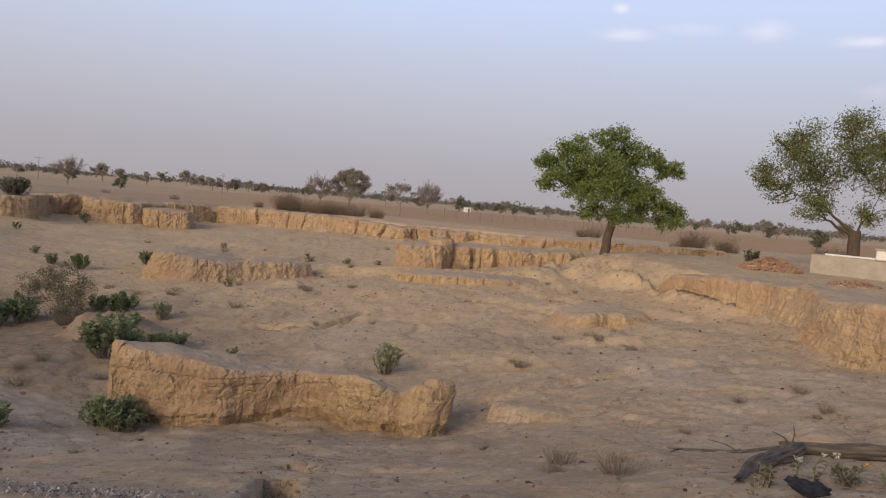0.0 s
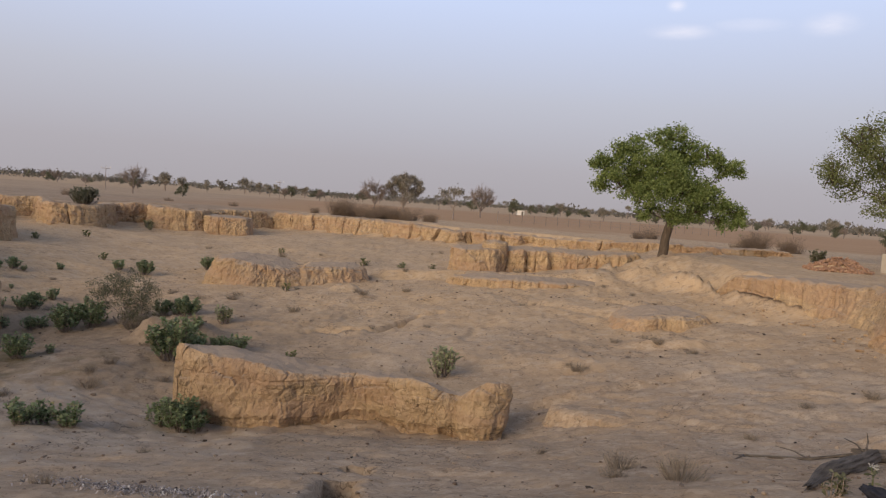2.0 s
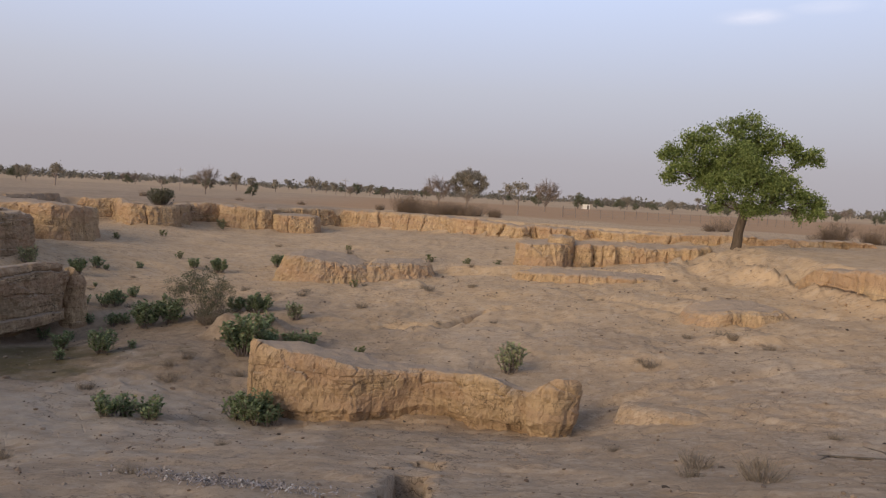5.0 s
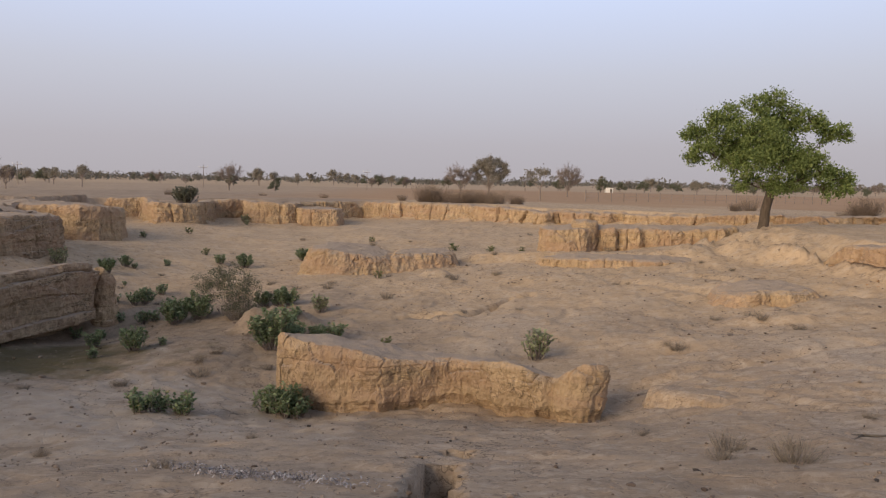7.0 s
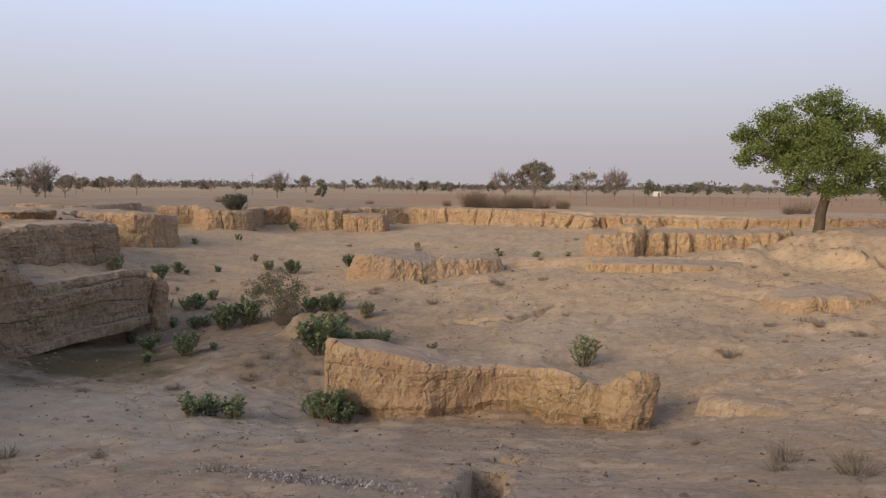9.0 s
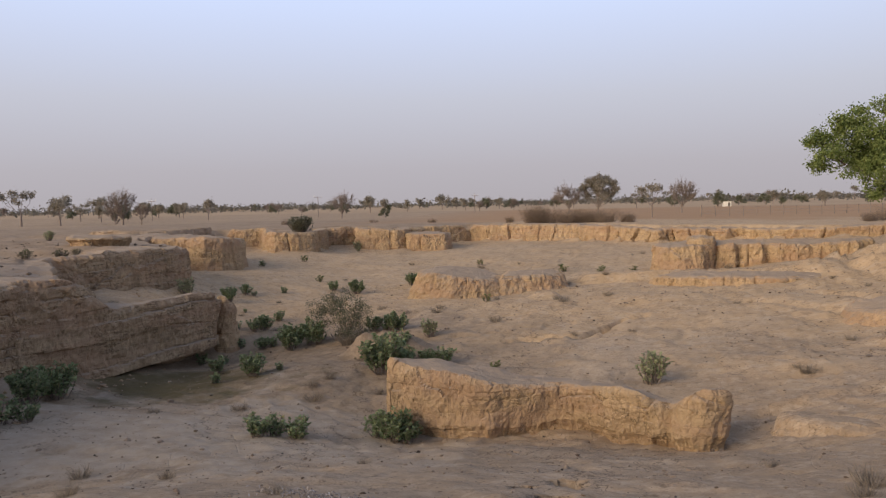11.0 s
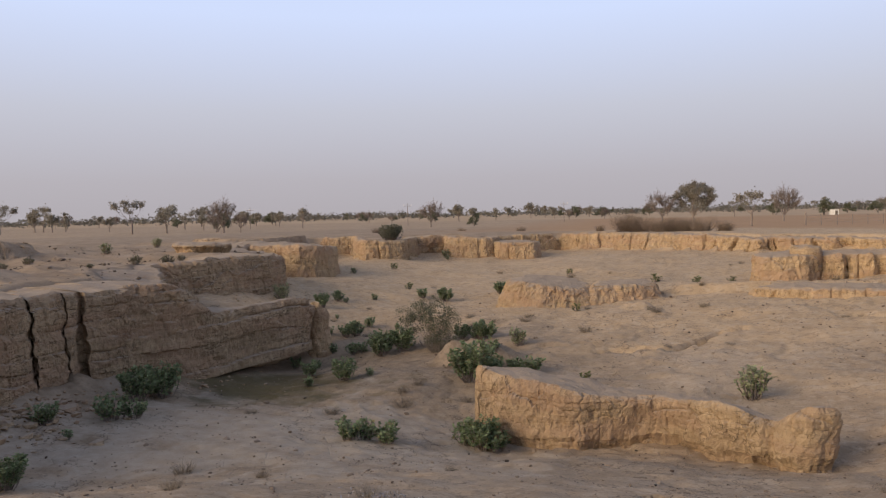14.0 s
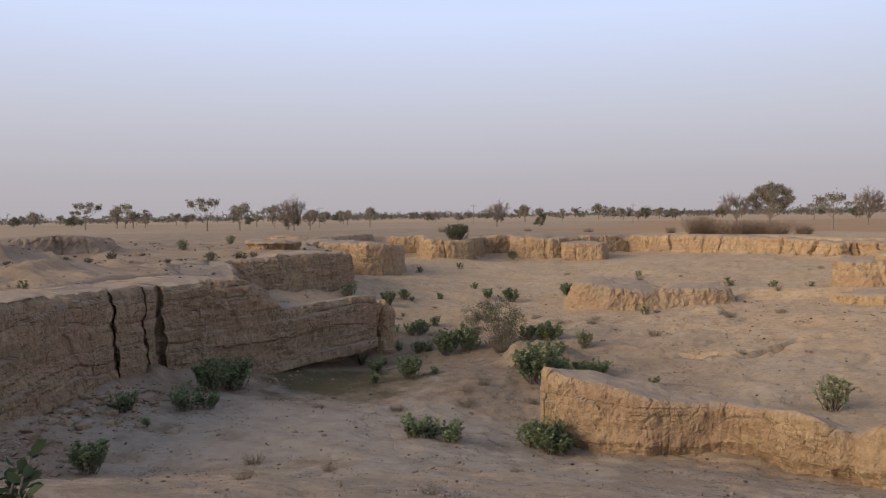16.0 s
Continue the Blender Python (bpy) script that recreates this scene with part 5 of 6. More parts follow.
def shrubs():
    rng = np.random.default_rng(5)
    g = "leafy shrubs on the gully floor"
    text = "dark green broad-leaved shrub growing on dusty silt"
    big = [tagged(leafy_shrub(0.72, 1.05, 42, 0.082, SHRUB, text, 101 + k), group=g) for k in range(2)]
    mid = [tagged(leafy_shrub(0.46, 0.72, 26, 0.075, SHRUB, text, 111 + k), group=g) for k in range(3)]
    low = [tagged(leafy_shrub(0.28, 0.42, 14, 0.068, SHRUB, text, 121 + k), group=g) for k in range(3)]
    spots = [(-16.64, 22.81, 0.55), (-16.98, 24.36, 0.44), (-16.7, 24.52, 0.21), (-16.22, 25.88, 0.26), (-14.85, 27.56, 0.44), (-13.92, 27.93, 0.7), (-12.25, 30.03, 0.7), (-13.93, 21.93, 0.39), (-13.7, 20.63, 0.5), (-13.88, 20.32, 0.4),
             (-14.34, 20.08, 0.37), (-14.51, 19.99, 0.26), (-13.58, 19.16, 0.34), (-12.84, 19.19, 0.4), (-12.6, 19.35, 0.32), (-11.82, 19.18, 0.7), (-12.12, 20.15, 0.55), (-11.28, 19.64, 0.65), (-9.7, 20.61, 0.6), (-8.97, 20.73, 0.7), (-9.33, 20.85, 0.5),
             (-10.47, 15.26, 0.54), (-12.27, 16.21, 0.46), (-11.13, 14.6, 0.3), (-10.02, 15.69, 0.24), (-13.54, 18.23, 0.28), (-12.77, 20.52, 0.3), (-13.02, 22.26, 0.24), (-15.34, 21.92, 0.2)]
    spots += [(-7.35, 16.1, 0.86), (-7.33, 17.5, 0.46), (-6.65, 17.3, 0.54), (-6.25, 17.4, 0.52), (-7.0, 16.6, 0.6), (-7.7, 18.0, 0.5), (-13.07, 11.17, 0.88), (-13.19, 11.96, 0.68), (-11.96, 9.59, 0.5), (-11.73, 9.95, 0.43), (-12.35, 8.48, 0.44),
              (-11.4, 8.25, 0.25), (-9.58, 6.03, 0.6), (-7.32, 10.77, 0.47), (-7.15, 11.02, 0.37), (-6.72, 11.06, 0.49), (-14.1, 17.9, 0.35), (-5.35, 12.2, 0.56), (-5.72, 12.35, 0.46), (-5.1, 12.25, 0.4)]
    for x, y, h in spots:
        pool, own = (big, 0.72) if h > 0.53 else (mid, 0.46) if h > 0.37 else (low, 0.28)
        plant_copy(pool[rng.integers(len(pool))], x, y, rng.uniform(0, 360), h / own * rng.uniform(0.95, 1.12), 0.02)
    pale = [tagged(leafy_shrub(0.42, 0.5, 26, 0.055, PALELEAF, "pale grey-green shrub on dusty silt", 131 + k), group="pale shrubs on the gully floor") for k in range(2)]
    tiny = [tagged(leafy_shrub(0.22, 0.3, 8, 0.06, OLIVE, "small olive-green shrub on dusty silt", 141 + k), group="pale shrubs on the gully floor") for k in range(2)]
    for x, y, h in ((-7.63, 20.09, 0.58), (-1.04, 15.8, 0.54), (-4.68, 16.6, 0.3), (-7.5, 25.7, 0.32), (-18.0, 22.1, 0.50), (-22.03, 33.1, 0.22), (-21.18, 35.95, 0.28), (-22.6, 45.5, 0.45), (-11.15, 36.9, 0.22), (-6.4, 34.9, 0.3), (-4.3, 32.8, 0.25), (-2.9, 33.2, 0.25), (-22.0, 44.5, 0.4), (-21.5, 32.3, 0.22), (-16.2, 28.8, 0.24),
                    (-27.5, 22.0, 0.4), (-30.0, 27.0, 0.4), (-17.0, 9.2, 0.16)):
        pool, own = (pale, 0.42) if h > 0.35 else (tiny, 0.22)
        plant_copy(pool[rng.integers(2)], x, y, rng.uniform(0, 360), h / own, 0.02)
    grey = [tagged(leafy_shrub(0.32, 0.62, 34, 0.045, GREYLEAF, "low grey-green cushion shrub on the plateau", 181 + k), group="grey shrubs on the plateau") for k in range(2)]
    for x, y, h in ((-18.3, 14.9, 0.28), (-19.0, 15.4, 0.30), (-18.6, 15.9, 0.24), (-20.9, 17.9, 0.45), (-20.9, 19.3, 0.42), (-21.0, 20.1, 0.36), (-21.3, 16.4, 0.25), (-24.0, 15.2, 0.3), (-26.0, 17.4, 0.35), (-23.4, 12.6, 0.25), (-19.7, 15.2, 0.22)):
        plant_copy(grey[rng.integers(2)], x, y, rng.uniform(0, 360), h / 0.32, 0.0)
    stand(dry_tuft(0.40, 1.1, 260, 183, "dry_shrub", "dense dry grey-brown twiggy shrub", TUFT, "shrub", 0.005), -10.0, 19.6)
    tufts = [tagged(dry_tuft(0.16, 0.40, 110, 151 + k), group="dry tufts") for k in range(3)]
    for x, y, h in ((-4.59, 25.15, 0.28), (-3.2, 26.23, 0.24), (-8.65, 23.44, 0.19), (-9.78, 23.49, 0.2), (-8.1, 7.7, 0.16), (-6.57, 7.63, 0.13), (-8.0, 13.9, 0.2), (1.5, 7.9, 0.18), (1.9, 7.0, 0.24), (5.3, 12.4, 0.17), (2.2, 8.1, 0.18), (1.3, 7.2, 0.17), (-10.6, 35.4, 0.25), (-3.8, 5.9, 0.1), (-5.7, 5.3, 0.12), (-8.2, 15.0, 0.22), 
                    (-8.3, 14.4, 0.2), (6.4, 11.6, 0.16), (-10.3, 11.6, 0.14), (6.6, 12.9, 0.18), (-6.9, 14.9, 0.2), (-9.0, 12.6, 0.16), (0.8, 9.9, 0.13), (3.8, 10.6, 0.13), (-4.6, 9.4, 0.12)):
        plant_copy(tufts[rng.integers(3)], x, y, rng.uniform(0, 360), h / 0.2, 0.01)
    n = 0
    while n < 46:
        x, y = rng.uniform(-17, 6), rng.uniform(16, 42)
        if rim_distance([x], [y])[0] < -1.2:
            n += 1
            plant_copy(tufts[rng.integers(3)], x, y, rng.uniform(0, 360), rng.uniform(0.5, 1.15), 0.02)
    # the feathery thorn shrub among the leafy ones
    lobes = [(-0.75, 0, 0.85, 0.32), (-0.35, 0.2, 1.1, 0.34), (0.1, -0.1, 1.2, 0.34), (0.5, 0.1, 1.0, 0.34), (0.75, 0, 0.75, 0.3), (-0.5, -0.2, 0.6, 0.3), (0.3, 0.3, 0.55, 0.35), (0.35, -0.2, 0.3, 0.35), (0.6, 0.1, 0.35, 0.3), (0.0, 0.1, 0.35, 0.3), (-0.1, 0.0, 0.75, 0.34), (0.3, -0.1, 0.8, 0.32), (-0.4, 0.1, 0.85, 0.3)]
    stand(tree("thorn_shrub", "feathery grey-green thorn shrub with fine leaves", 1.55, 0.05, 0.22, lobes, 8500, 0.036, GREYLEAF, GREYWOOD, 91, 8, bare=True, cat="shrub", stems=2), -10.55, 20.0, 0, 1.12)
    stand(leafy_shrub(0.9, 1.6, 130, 0.07, FARGREEN, "dense dark green bush on the cliff's edge", 161, "bush"), -24.75, 41.7, 0, 1.3, 0.1, -1.62)
    stand(leafy_shrub(0.95, 1.1, 30, 0.09, GREYLEAF, "grey-green bush beside the brick heap", 162, "bush"), 16.3, 38.4)
    # a leafy plant hanging at the near bank's edge beside the camera
    stand(leafy_shrub(0.75, 0.7, 34, 0.06, DEEPLEAF, "dark green leafy shrub at the bank's edge", 163), -3.2, 1.5, 0, 1.2, 0.05)


shrubs()


DRYBRUSH = m_plain("dry_brush", (0.17, 0.128, 0.098), (0.27, 0.205, 0.155), 2.0)


def brush(name, label, spots, h, w, seed):
    rng = np.random.default_rng(seed)
    protos = [tagged(dry_tuft(h, w, 210, seed + k, name, label, DRYBRUSH, "dry brush", 0.0075), group="dry brush") for k in range(2)]
    for x, y, s in spots:
        for k in range(2):
            plant_copy(protos[rng.integers(2)], x + rng.normal(0, 0.35), y + rng.normal(0, 0.4), rng.uniform(0, 360), s * rng.uniform(0.55, 1.05), 0.05)


brush("dry_brush", "dry grey-brown thorn brush at the field's edge",
      [(-12.6, 56.2, 1.15), (-12.0, 56.5, 1.0), (-14.9, 58.2, 0.6), (-10.7, 56.6, 0.85), (-9.9, 56.2, 1.0), (-9.2, 56.7, 0.95), (-8.4, 56.3, 1.0), (-7.7, 56.1, 0.75), (-6.6, 55.6, 0.9), (-5.9, 55.9, 0.8), (-5.1, 56.2, 0.6), (-23.5, 62.0, 0.5), (10.6, 52, 0.7), (9.4, 51, 0.6), (16.0, 47.6, 0.8),
       (17.0, 48.2, 1.0), (18.2, 48.0, 0.9), (19.0, 48.5, 0.7), (24.5, 47, 0.9), (26, 47.5, 0.8), (15.2, 48.4, 0.5), (-37, 60, 0.5), (-31, 66, 0.4)], 1.35, 2.3, 171)


# ---- things people left: fence, poles, hut, wall, bricks, log ----
CEMENT = m_plain("cement_render", (0.30, 0.265, 0.22), (0.40, 0.355, 0.30), 3.0, 0.9, 0.35, 0.01)
WHITE = m_plain("whitewash", (0.62, 0.60, 0.56), (0.78, 0.76, 0.72), 2.0, 0.85, 0.2, 0.005)
BRICK = m_plain("broken_brick", (0.21, 0.12, 0.08), (0.34, 0.215, 0.145), 9.0, 0.9, 0.5, 0.01)
WOODGREY = m_plain("weathered_wood", (0.05, 0.042, 0.036), (0.20, 0.17, 0.145), 4.0, 0.9, 0.9, 0.02, (0.5, 6, 6), True)
IRON = m_plain("dull_wire", (0.20, 0.18, 0.16), (0.28, 0.25, 0.22), 6.0, 0.6, 0.1, 0.002)
NAVY = m_plain("dark_cloth", (0.012, 0.013, 0.02), (0.03, 0.032, 0.045), 14.0, 0.9, 0.5, 0.01)


def box(sx, sy, sz, bevel=0.01, jitter=0.0, rng=None):
    bm = bmesh.new()
    bmesh.ops.create_cube(bm, size=1.0)
    bmesh.ops.scale(bm, vec=(sx, sy, sz), verts=bm.verts)
    if jitter:
        for v in bm.verts:
            v.co += Vector(rng.normal(0, jitter, 3))
    if bevel:
        bmesh.ops.bevel(bm, geom=bm.edges[:], offset=bevel, segments=1, affect="EDGES")
    bmesh.ops.translate(bm, vec=(0, 0, sz / 2), verts=bm.verts)
    return bm


def fence():
    rng = np.random.default_rng(2)
    root = tagged(new("fence"), "wire fence on wooden posts along the ploughed field", "fence")
    start, way = np.array([-0.2, 74.0]), np.array([1.25, 1.0]) / 1.6
    tops = []
    for k in range(24):
        p = start + way * k * 1.65
        z = ground_at(*p)
        thick = 0.075 if k == 0 else 0.04
        h = 1.15 if k == 0 else rng.uniform(0.9, 1.05)
        lean = rng.normal(0, 0.03, 2)
        v, f = tube([(0, 0, -0.2), (lean[0] * 0.4, lean[1] * 0.4, h * 0.5), (lean[0], lean[1], h)], [thick, thick * 0.95, thick * 0.85], 6)
        ob = part("post", mesh_of("post", v, f, GREYWOOD), None, root)
        ob.matrix_basis = pose(p[0], p[1], z)
        tops.append((p[0], p[1], z))
    for h in (0.3, 0.6, 0.88):
        path = np.array(tops) + (0, 0, h)
        part("wire", mesh_of("wire", *tube(path, np.full(len(path), 0.008), 4), IRON), None, root)


fence()


def utility_pole(x, y, h):
    root = tagged(new("utility_pole"), "thin utility pole with a crossarm on the plain", "utility pole", group="utility poles")
    part("pole", mesh_of("pole", *tube([(0, 0, -0.5), (0, 0, h * 0.5), (0, 0, h)], [0.06, 0.055, 0.045], 8), GREYWOOD), None, root)
    arm = part("crossarm", box(1.4, 0.07, 0.07, 0.01), GREYWOOD, root)
    arm.matrix_basis = pose(0, 0, h - 0.5)
    for k in (-0.75, 0, 0.75):
        ins = part("insulator", mesh_of("insulator", *tube([(0, 0, 0), (0, 0, 0.12), (0, 0, 0.22)], [0.06, 0.07, 0.03], 6), WHITE), None, root)
        ins.matrix_basis = pose(k, 0, h - 0.38)
    root.matrix_basis = pose(x, y, ground_at(x, y), 0, 0, 20)


for px, py, ph in ((-72.0, 128.0, 4.4), (-97.0, 110.0, 4.2), (-46.0, 149.0, 4.2)):
    utility_pole(px, py, ph)


def hut():
    root = tagged(new("hut"), "small cream-washed hut beside a tree on the plain", "hut")
    part("wall", box(1.8, 1.7, 1.25, 0.03), WHITE, root)
    r = part("roof", box(2.0, 1.9, 0.1, 0.02), CEMENT, root)
    r.matrix_basis = pose(0, 0, 1.25)
    d = part("door", box(0.5, 0.06, 1.0, 0.01), WOODGREY, root)
    d.matrix_basis = pose(0.4, -0.87, 0)
    root.matrix_basis = pose(5.3, 190.0, ground_at(5.3, 190.0) - 0.05, 0, 0, 10)


hut()


def yard_wall():
    root = tagged(new("yard_wall"), "grey cement-rendered low wall with a white coping slab", "wall")
    a, b = Vector((16.3, 32.2, 0)), Vector((20.6, 28.85, 0))
    ln = (b - a).length
    turn = math.degrees(math.atan2(b.y - a.y, b.x - a.x))
    body = part("wall_body", box(ln, 0.28, 1.25, 0.02), CEMENT, root)
    body.matrix_basis = pose(0, 0, -0.3)
    wing = part("wing_wall", box(0.28, 2.4, 1.25, 0.02), CEMENT, root)
    wing.matrix_basis = pose(-ln / 2 + 0.15, 1.35, -0.3)
    cope = part("coping_slab", box(2.5, 0.4, 0.07, 0.01), WHITE, root, "white-washed coping slab")
    cope.matrix_basis = pose(-ln / 2 + 1.75, 0.25, 0.955)
    m = (a + b) / 2
    root.matrix_basis = pose(m.x, m.y, -1.86, 0, 0, turn)
    t = tagged(new("water_tank"), "small white tank with a rim, standing on the wall", "tank")
    part("tank_body", box(0.62, 0.6, 0.42, 0.04), WHITE, t)
    rim = part("rim", box(0.7, 0.68, 0.07, 0.015), CEMENT, t)
    rim.matrix_basis = pose(0, 0, 0.42)
    t.matrix_basis = pose(18.5, 30.49, -0.91, 0, 0, turn)


yard_wall()


def brick_heap(x, y, n, wide, tall, seed, label):
    rng = np.random.default_rng(seed)
    root = tagged(new("brick_heap"), label, "brick heap")
    shapes = []
    for k in range(5):
        bm = box(rng.choice([0.23, 0.15, 0.11, 0.19]), 0.11, 0.07, 0.008, 0.008, rng)
        me = bpy.data.meshes.new("brick")
        bm.to_mesh(me)
        bm.free()
        me.materials.append(BRICK)
        shapes.append(me)
    r, th = np.sqrt(rng.uniform(0, 1, n)), rng.uniform(0, 6.283, n)
    px, py = np.cos(th) * r * wide * 0.5, np.sin(th) * r * wide * 0.33
    z = tall * np.maximum(0, 1 - r ** 1.5) * rng.uniform(0.6, 1.0, n) - 0.02 + ground_z(x + px, y + py) - ground_at(x, y)
    for k in range(n):
        ob = new("brick", shapes[rng.integers(5)])
        ob.parent = root
        ob.matrix_basis = pose(px[k], py[k], z[k], *rng.uniform(-28, 28, 2), rng.uniform(0, 360))
    root.matrix_basis = pose(x, y, ground_at(x, y))
    mound = bmesh.new()
    bmesh.ops.create_icosphere(mound, subdivisions=3, radius=1.0)
    for v in mound.verts:
        v.co = Vector((v.co.x * wide * 0.46, v.co.y * wide * 0.3, max(-0.1, v.co.z * tall * 0.5))) * (1 + 0.1 * noise.noise(v.co * 3))
    part("rubble_core", mound, GROUND, root)


brick_heap(13.7, 30.3, 300, 2.6, 0.55, 4, "heap of broken red bricks beside the wall")
brick_heap(14.4, 25.2, 70, 1.8, 0.2, 6, "low scatter of broken red bricks on the bank")


def log(name, label, a, b, radii, seed):
    """A dead log along its own x axis, with split grain and ragged hollow ends, laid from a to b."""
    a, b = Vector(a), Vector(b)
    ln, R, C = (b - a).length, 70, 36
    t = np.linspace(0, 1, R)[:, None]
    ang = np.arange(C)[None, :] * 2 * np.pi / C
    ca, sa = np.cos(ang), np.sin(ang)
    r = np.interp(t[:, 0], np.linspace(0, 1, len(radii)), radii)[:, None]
    split = 1 - np.abs(vn(ca * 2.6, sa * 2.6, t * 1.2 + seed)) * 2
    r = r * (1 + 0.25 * vn(ca * 1.2, sa * 1.2, t * 2.0 + seed) - 0.22 * np.clip(split - 0.55, 0, 1) * 2 + 0.12 * vn(ca * 5, sa * 5, t * 2.5 + seed) + 0.05 * vn(ca * 6, sa * 6, t * 30 + seed))
    x = t * ln + 0.10 * (t > 0.985) * vn(ca * 3, sa * 3, seed + 4.0) - 0.10 * (t < 0.015) * vn(ca * 3, sa * 3, seed + 9.0)
    bend = 0.02 * ln * np.sin(np.pi * t) + 0.03 * vn(t * 4, seed)
    v = np.stack([x + 0 * ca, ca * r + bend, sa * r * 0.9 + 0.02 * vn(t * 5, seed + 2)], -1)
    inner = [np.stack([x[i] + dx + 0 * ca[0], v[i, :, 1] * 0.55 + bend[i] * 0.45, v[i, :, 2] * 0.55], -1) for i, dx in ((0, 0.12), (R - 1, -0.12))]
    allv = np.concatenate([v.reshape(-1, 3), *inner])
    k = np.arange(C)
    k2 = (k + 1) % C
    o = R * C
    quads = np.concatenate([grid_faces(R, C, True), np.stack([k2, k, o + k, o + k2], -1), np.stack([o - C + k, o - C + k2, o + C + k2, o + C + k], -1)])
    fan = np.arange(1, C - 1)
    tri = np.concatenate([quads[:, [0, 1, 2]], quads[:, [0, 2, 3]], np.stack([o + 0 * fan, o + fan + 1, o + fan], -1), np.stack([o + C + 0 * fan, o + C + fan, o + C + fan + 1], -1)])
    ob = tagged(new(name, mesh_of(name, allv, tri, WOODGREY, False)), label, "log")
    way = (b - a).normalized()
    ob.matrix_basis = Matrix.Translation(a) @ way.to_track_quat("X", "Z").to_matrix().to_4x4()
    return ob


def near_litter():
    rng = np.random.default_rng(8)
    g = ground_at
    log("dead_log", "grey weathered dead log lying on the silt", (4.4, 8.85, g(4.4, 8.85) + 0.07), (7.0, 7.95, g(7.0, 7.95) + 0.08), [0.07, 0.12, 0.10, 0.12], 3)
    log("dead_log", "split grey dead log slanting against another log", (2.75, 6.3, g(2.75, 6.3) + 0.03), (4.45, 8.6, g(4.45, 8.6) + 0.12), [0.03, 0.06, 0.085, 0.10, 0.09], 4)
    twig = tagged(new("dead_branch"), "thin brown dead branch lying on the silt", "branch")
    way = [(4.45, 8.75), (3.9, 8.95), (3.2, 9.1), (2.5, 9.4)]
    p = np.array([(a, b, g(a, b) + h) for (a, b), h in zip(way, (0.12, 0.03, 0.02, 0.01))])
    part("limb", mesh_of("limb", *tube(p, [0.022, 0.018, 0.014, 0.006], 6), WOODGREY), None, twig)
    for k, (q, d) in enumerate(((p[0], (0.05, 0.1, 0.22)), (p[0], (-0.25, 0.0, 0.16)), (p[1], (-0.3, 0.25, 0.05)), (p[2], (-0.2, -0.3, 0.04)))):
        part("twig", mesh_of("twig", *tube(np.array([q, q + np.array(d) * 0.5 + (0.02, 0, 0.02), q + np.array(d)]), [0.014, 0.01, 0.005], 5), WOODGREY), None, twig)
    # shreds of dry husk and scraps on the near bank
    bits = []
    n = 800
    xs = rng.normal(-2.75, 0.42, n) * (1 + 0.12 * rng.normal(0, 1, n))
    ys = 5.55 - 0.4 * (xs + 2.79) + rng.normal(0, 0.13, n)
    zs = ground_z(xs, ys) + rng.uniform(0.004, 0.03, n)
    for x, y, z in zip(xs, ys, zs):
        L, W = rng.uniform(0.012, 0.07), rng.uniform(0.002, 0.007)
        a = rng.uniform(0, 6.283)
        d, n = np.array([math.cos(a), math.sin(a), rng.normal(0, 0.25)]), np.array([-math.sin(a), math.cos(a), rng.normal(0, 0.3)])
        c = np.array([x, y, z])
        mid = (0, 0, rng.uniform(0.004, 0.02))
        v = np.array([c - d * L / 2 - n * W, c - d * L / 2 + n * W, c + n * W + mid, c - n * W + mid, c + d * L / 2 + n * W, c + d * L / 2 - n * W])
        bits.append((v, np.array([[0, 1, 2, 3], [3, 2, 4, 5]])))
    scrap = m_leaf("pale_scraps", (0.10, 0.085, 0.08), (0.42, 0.38, 0.37), (0.55, 0.53, 0.52), 0)
    tagged(new("husk_scraps", mesh_of("husk_scraps", *joined(bits), scrap, False)), "scatter of grey husk shreds and scraps on silt", "scraps", kind="stuff")
    # crumpled dark cloth
    bm = bmesh.new()
    bmesh.ops.create_icosphere(bm, subdivisions=4, radius=1.0)
    for v in bm.verts:
        c = v.co.copy()
        v.co = Vector((c.x * 0.16, c.y * 0.09, c.z * 0.06 + 0.05 * max(0, -c.x))) * (1 + 0.35 * noise.noise(c * 2.1) + 0.15 * noise.noise(c * 6))
    me = bpy.data.meshes.new("cloth")
    bm.to_mesh(me)
    bm.free()
    me.materials.append(NAVY)
    for f in me.polygons:
        f.use_smooth = True
    ob = tagged(new("cloth", me), "crumpled dark navy cloth lying on the bank", "cloth")
    ob.matrix_basis = pose(3.08, 5.72, g(3.08, 5.72) + 0.05, 0, 0, -8)


near_litter()


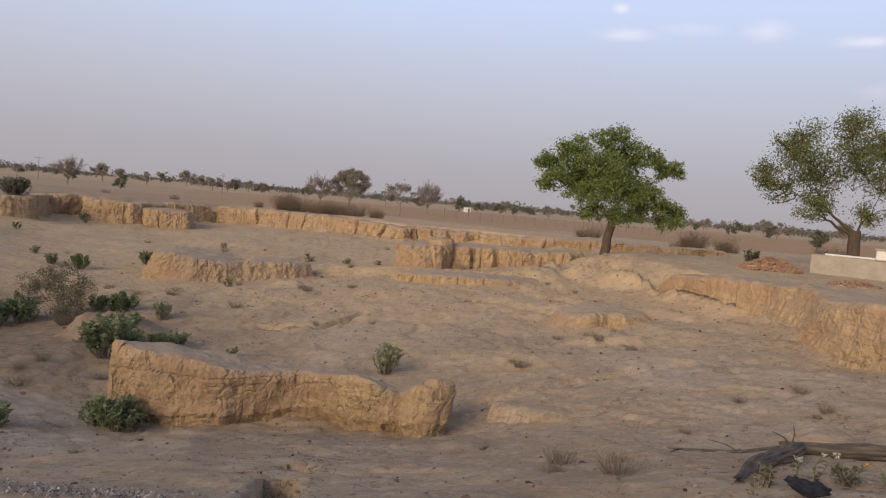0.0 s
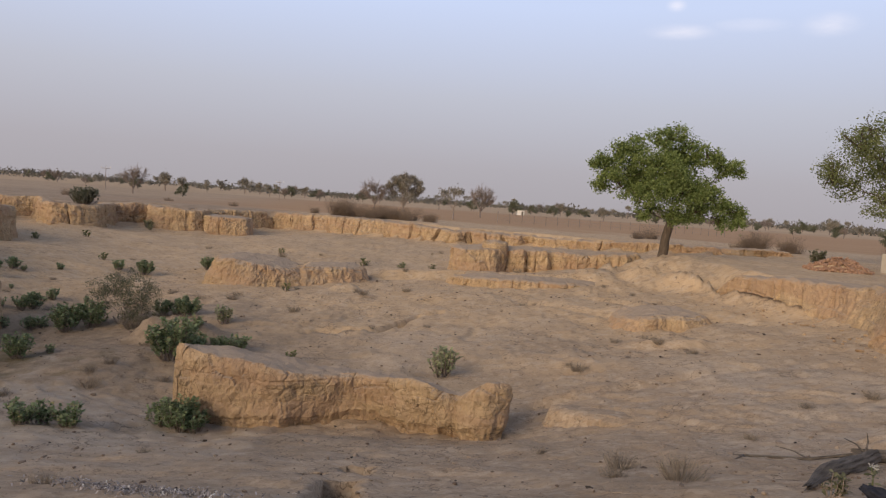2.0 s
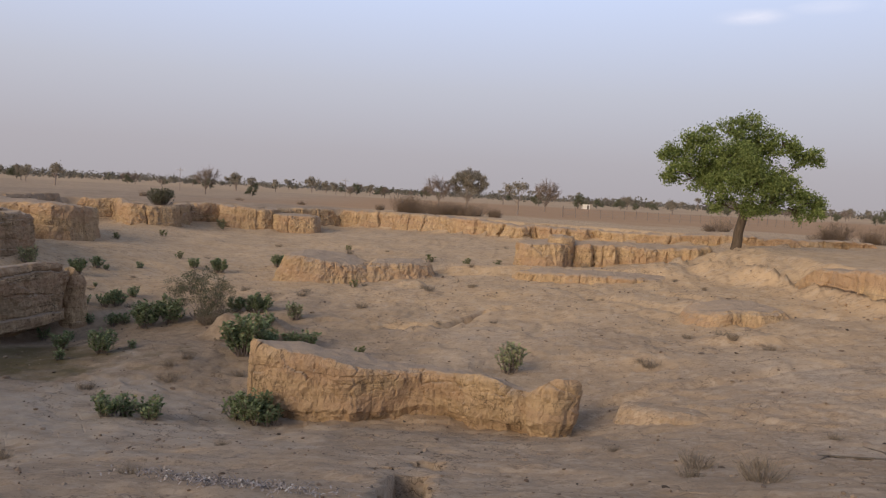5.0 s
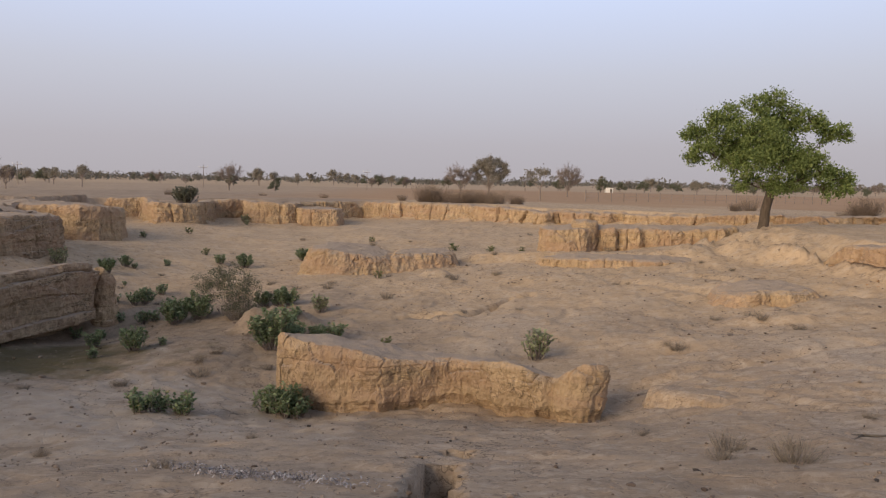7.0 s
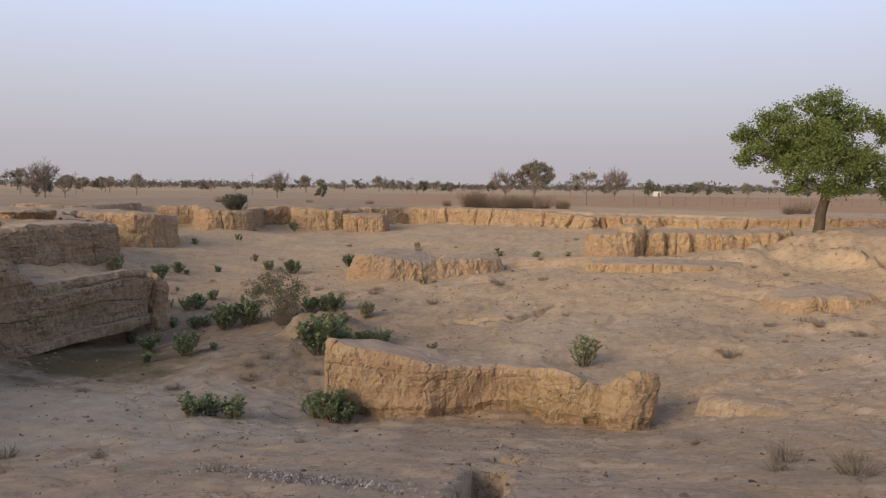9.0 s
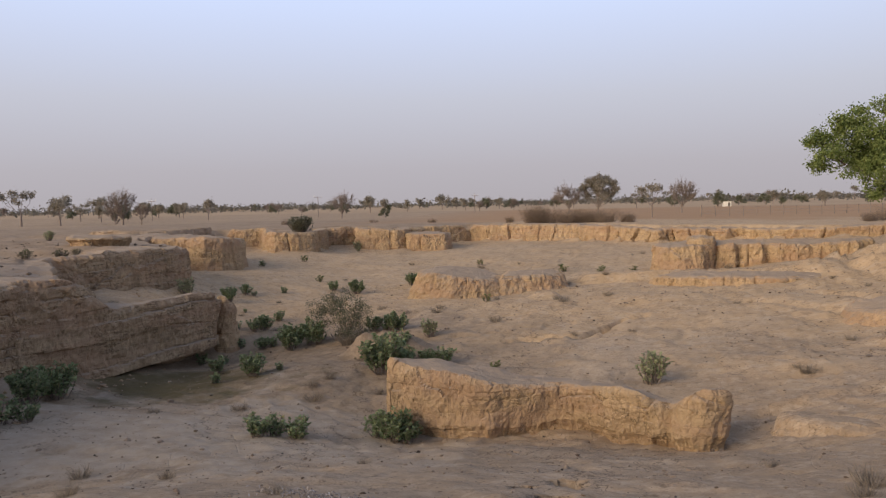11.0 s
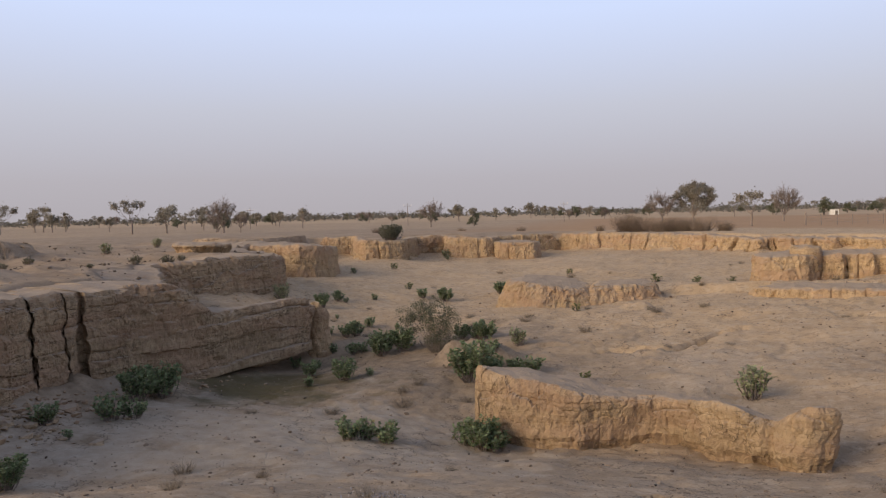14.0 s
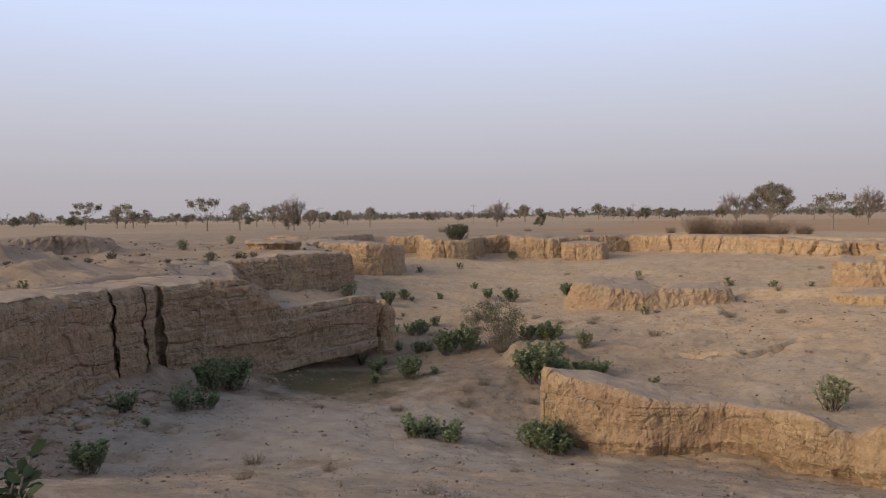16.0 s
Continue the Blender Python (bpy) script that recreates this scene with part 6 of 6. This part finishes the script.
def flower_plant(x, y, h, petals, label, seed, heads):
    rng = np.random.default_rng(seed)
    root = tagged(new("wild_flower"), label, "flower")
    base, aim = [], []
    for k in range(heads):
        tip = np.array([rng.normal(0, 0.07), rng.normal(0, 0.05), h * rng.uniform(0.75, 1.0)])
        p, r = bough(rng, (0, 0, -0.02), tip, 0.006, 0.003, 0.05, 6)
        part("stem", mesh_of("stem", *tube(p, r, 4), OLIVE), None, root)
        for i in range(9):
            t = rng.uniform(0.1, 0.95)
            base.append(np.array([np.interp(t * 5, range(6), p[:, c]) for c in range(3)]))
            d = rng.normal(0, 1, 3)
            d[2] = abs(d[2]) * 0.5
            aim.append(d / np.linalg.norm(d))
        pb, pa = [], []
        for i in range(16):
            d = rng.normal(0, 1, 3)
            d[2] = abs(d[2]) * 0.7 + 0.1
            pb.append(tip + rng.normal(0, 0.012, 3))
            pa.append(d / np.linalg.norm(d))
        L = rng.uniform(0.014, 0.028, 16)
        part("blossom", mesh_of("blossom", *leaf_blades(rng, np.array(pb), np.array(pa), L, L * 0.7), petals), None, root)
    base, aim = np.array(base), np.array(aim)
    L = rng.uniform(0.04, 0.09, len(base))
    part("foliage", mesh_of("foliage", *leaf_blades(rng, base, aim, L, L * 0.4), GREYLEAF), None, root)
    root.matrix_basis = pose(x, y, ground_at(x, y))


PETAL_W = m_leaf("white_petal", (0.55, 0.52, 0.46), (0.72, 0.69, 0.62))
PETAL_Y = m_leaf("yellow_petal", (0.75, 0.48, 0.03), (0.85, 0.6, 0.06))
flower_plant(3.3, 6.3, 0.27, PETAL_W, "wild plant with small white flower heads", 1, 2)
flower_plant(3.48, 6.32, 0.3, PETAL_W, "wild plant with small white flower heads", 2, 2)
flower_plant(3.7, 6.35, 0.26, PETAL_Y, "grey-green wild plant with a yellow flower", 3, 1)
stand(leafy_shrub(0.2, 0.36, 12, 0.055, GREYLEAF, "low grey-green wild plant beside the log", 164), 3.8, 6.35)
stand(leafy_shrub(0.16, 0.3, 8, 0.07, SHRUB, "low green weed on the near bank", 165), 4.15, 6.3)
stand(leafy_shrub(0.22, 0.3, 10, 0.05, GREYLEAF, "small grey-green weed beside a dead log", 167), 2.85, 6.05)


# ---- stones and clods ----
def stones():
    rng = np.random.default_rng(12)
    ico = bmesh.new()
    bmesh.ops.create_icosphere(ico, subdivisions=1, radius=1.0)
    iv = np.array([v.co[:] for v in ico.verts])
    it = np.array([[v.index for v in f.verts] for f in ico.faces])
    ico.free()

    def field(name, label, pts, size, mat):
        n = len(pts)
        s = size[:, None, None] * rng.uniform(0.6, 1.3, (n, 1, 3)) * (1, 1, 0.6)
        v = iv[None] * (1 + 0.22 * rng.normal(0, 1, (n, len(iv), 1))) * s
        a = rng.uniform(0, 6.283, n)
        c, d = np.cos(a)[:, None], np.sin(a)[:, None]
        v = np.stack([v[..., 0] * c - v[..., 1] * d, v[..., 0] * d + v[..., 1] * c, v[..., 2]], -1) + pts[:, None]
        f = (np.arange(n)[:, None, None] * len(iv) + it[None]).reshape(-1, 3)
        tagged(new(name, mesh_of(name, v.reshape(-1, 3), f, mat, False)), label, name.replace("_", " "), kind="stuff")

    n = 8500
    x, y = rng.uniform(-13, 10, n), 4.2 + 26 * rng.uniform(0, 1, n) ** 1.5
    keep = rim_distance(x, y) < -0.3
    x, y = x[keep], y[keep]
    size = 0.0078 * np.exp(rng.normal(0, 0.55, len(x))) * (1 + 0.04 * y)
    field("pebbles", "small pebbles and clods scattered over the silt", np.stack([x, y, ground_z(x, y) + size * 0.2], -1), size, m_leaf("pebble", (0.13, 0.09, 0.065), (0.33, 0.26, 0.2), (0.05, 0.04, 0.035), 0))
    n = 2600
    x, y = rng.uniform(-34, -14, n), rng.uniform(6, 34, n)
    keep = rim_distance(x, y) > 1.0
    x, y = x[keep], y[keep]
    size = 0.022 * np.exp(rng.normal(0, 0.6, len(x)))
    field("plateau_stones", "dark stones and clods strewn over the plateau", np.stack([x, y, np.maximum(ground_z(x, y), plateau_z(x, y)) + size * 0.2], -1), size, m_leaf("plateau_stone", (0.11, 0.08, 0.06), (0.30, 0.23, 0.17), (0.05, 0.04, 0.035), 0))
    # clods at the feet of the banks
    pts = []
    for line, n in ((NEAR_BANK, 230), (RIGHT_BANK, 150), (TERRACES, 80)):
        t, q = resample(line, 0.1, 0.3)
        k = rng.integers(0, len(q), n)
        d = np.gradient(q[:, :2], axis=0)
        d /= np.linalg.norm(d, axis=1)[:, None] + 1e-9
        nr = np.stack([-d[:, 1], d[:, 0]], -1)
        pts.append(q[k, :2] + nr[k] * (0.3 + np.abs(rng.normal(0, 0.6, n)))[:, None])
    p = np.concatenate(pts)
    size = 0.035 * np.exp(rng.normal(0, 0.5, len(p)))
    q = resample(NEAR_BANK[5:], 0.1, 0.3)[1]
    k = rng.integers(0, len(q), 420)
    away = np.abs(rng.normal(0, 0.75, 420))
    rub = np.stack([q[k, 0] + 0.35 + away * 0.85, q[k, 1] + 0.25 + away * 0.45], -1)
    big = 0.05 * np.exp(rng.normal(0, 0.55, 420))
    field("rubble", "broken lumps of silt fallen from the bank", np.stack([rub[:, 0], rub[:, 1], ground_z(rub[:, 0], rub[:, 1]) + big * 0.2], -1), big, BEDDED)
    field("clods", "fallen clods of silt at the foot of the banks", np.stack([p[:, 0], p[:, 1], ground_z(p[:, 0], p[:, 1]) + size * 0.25], -1), size, CUT)


stones()
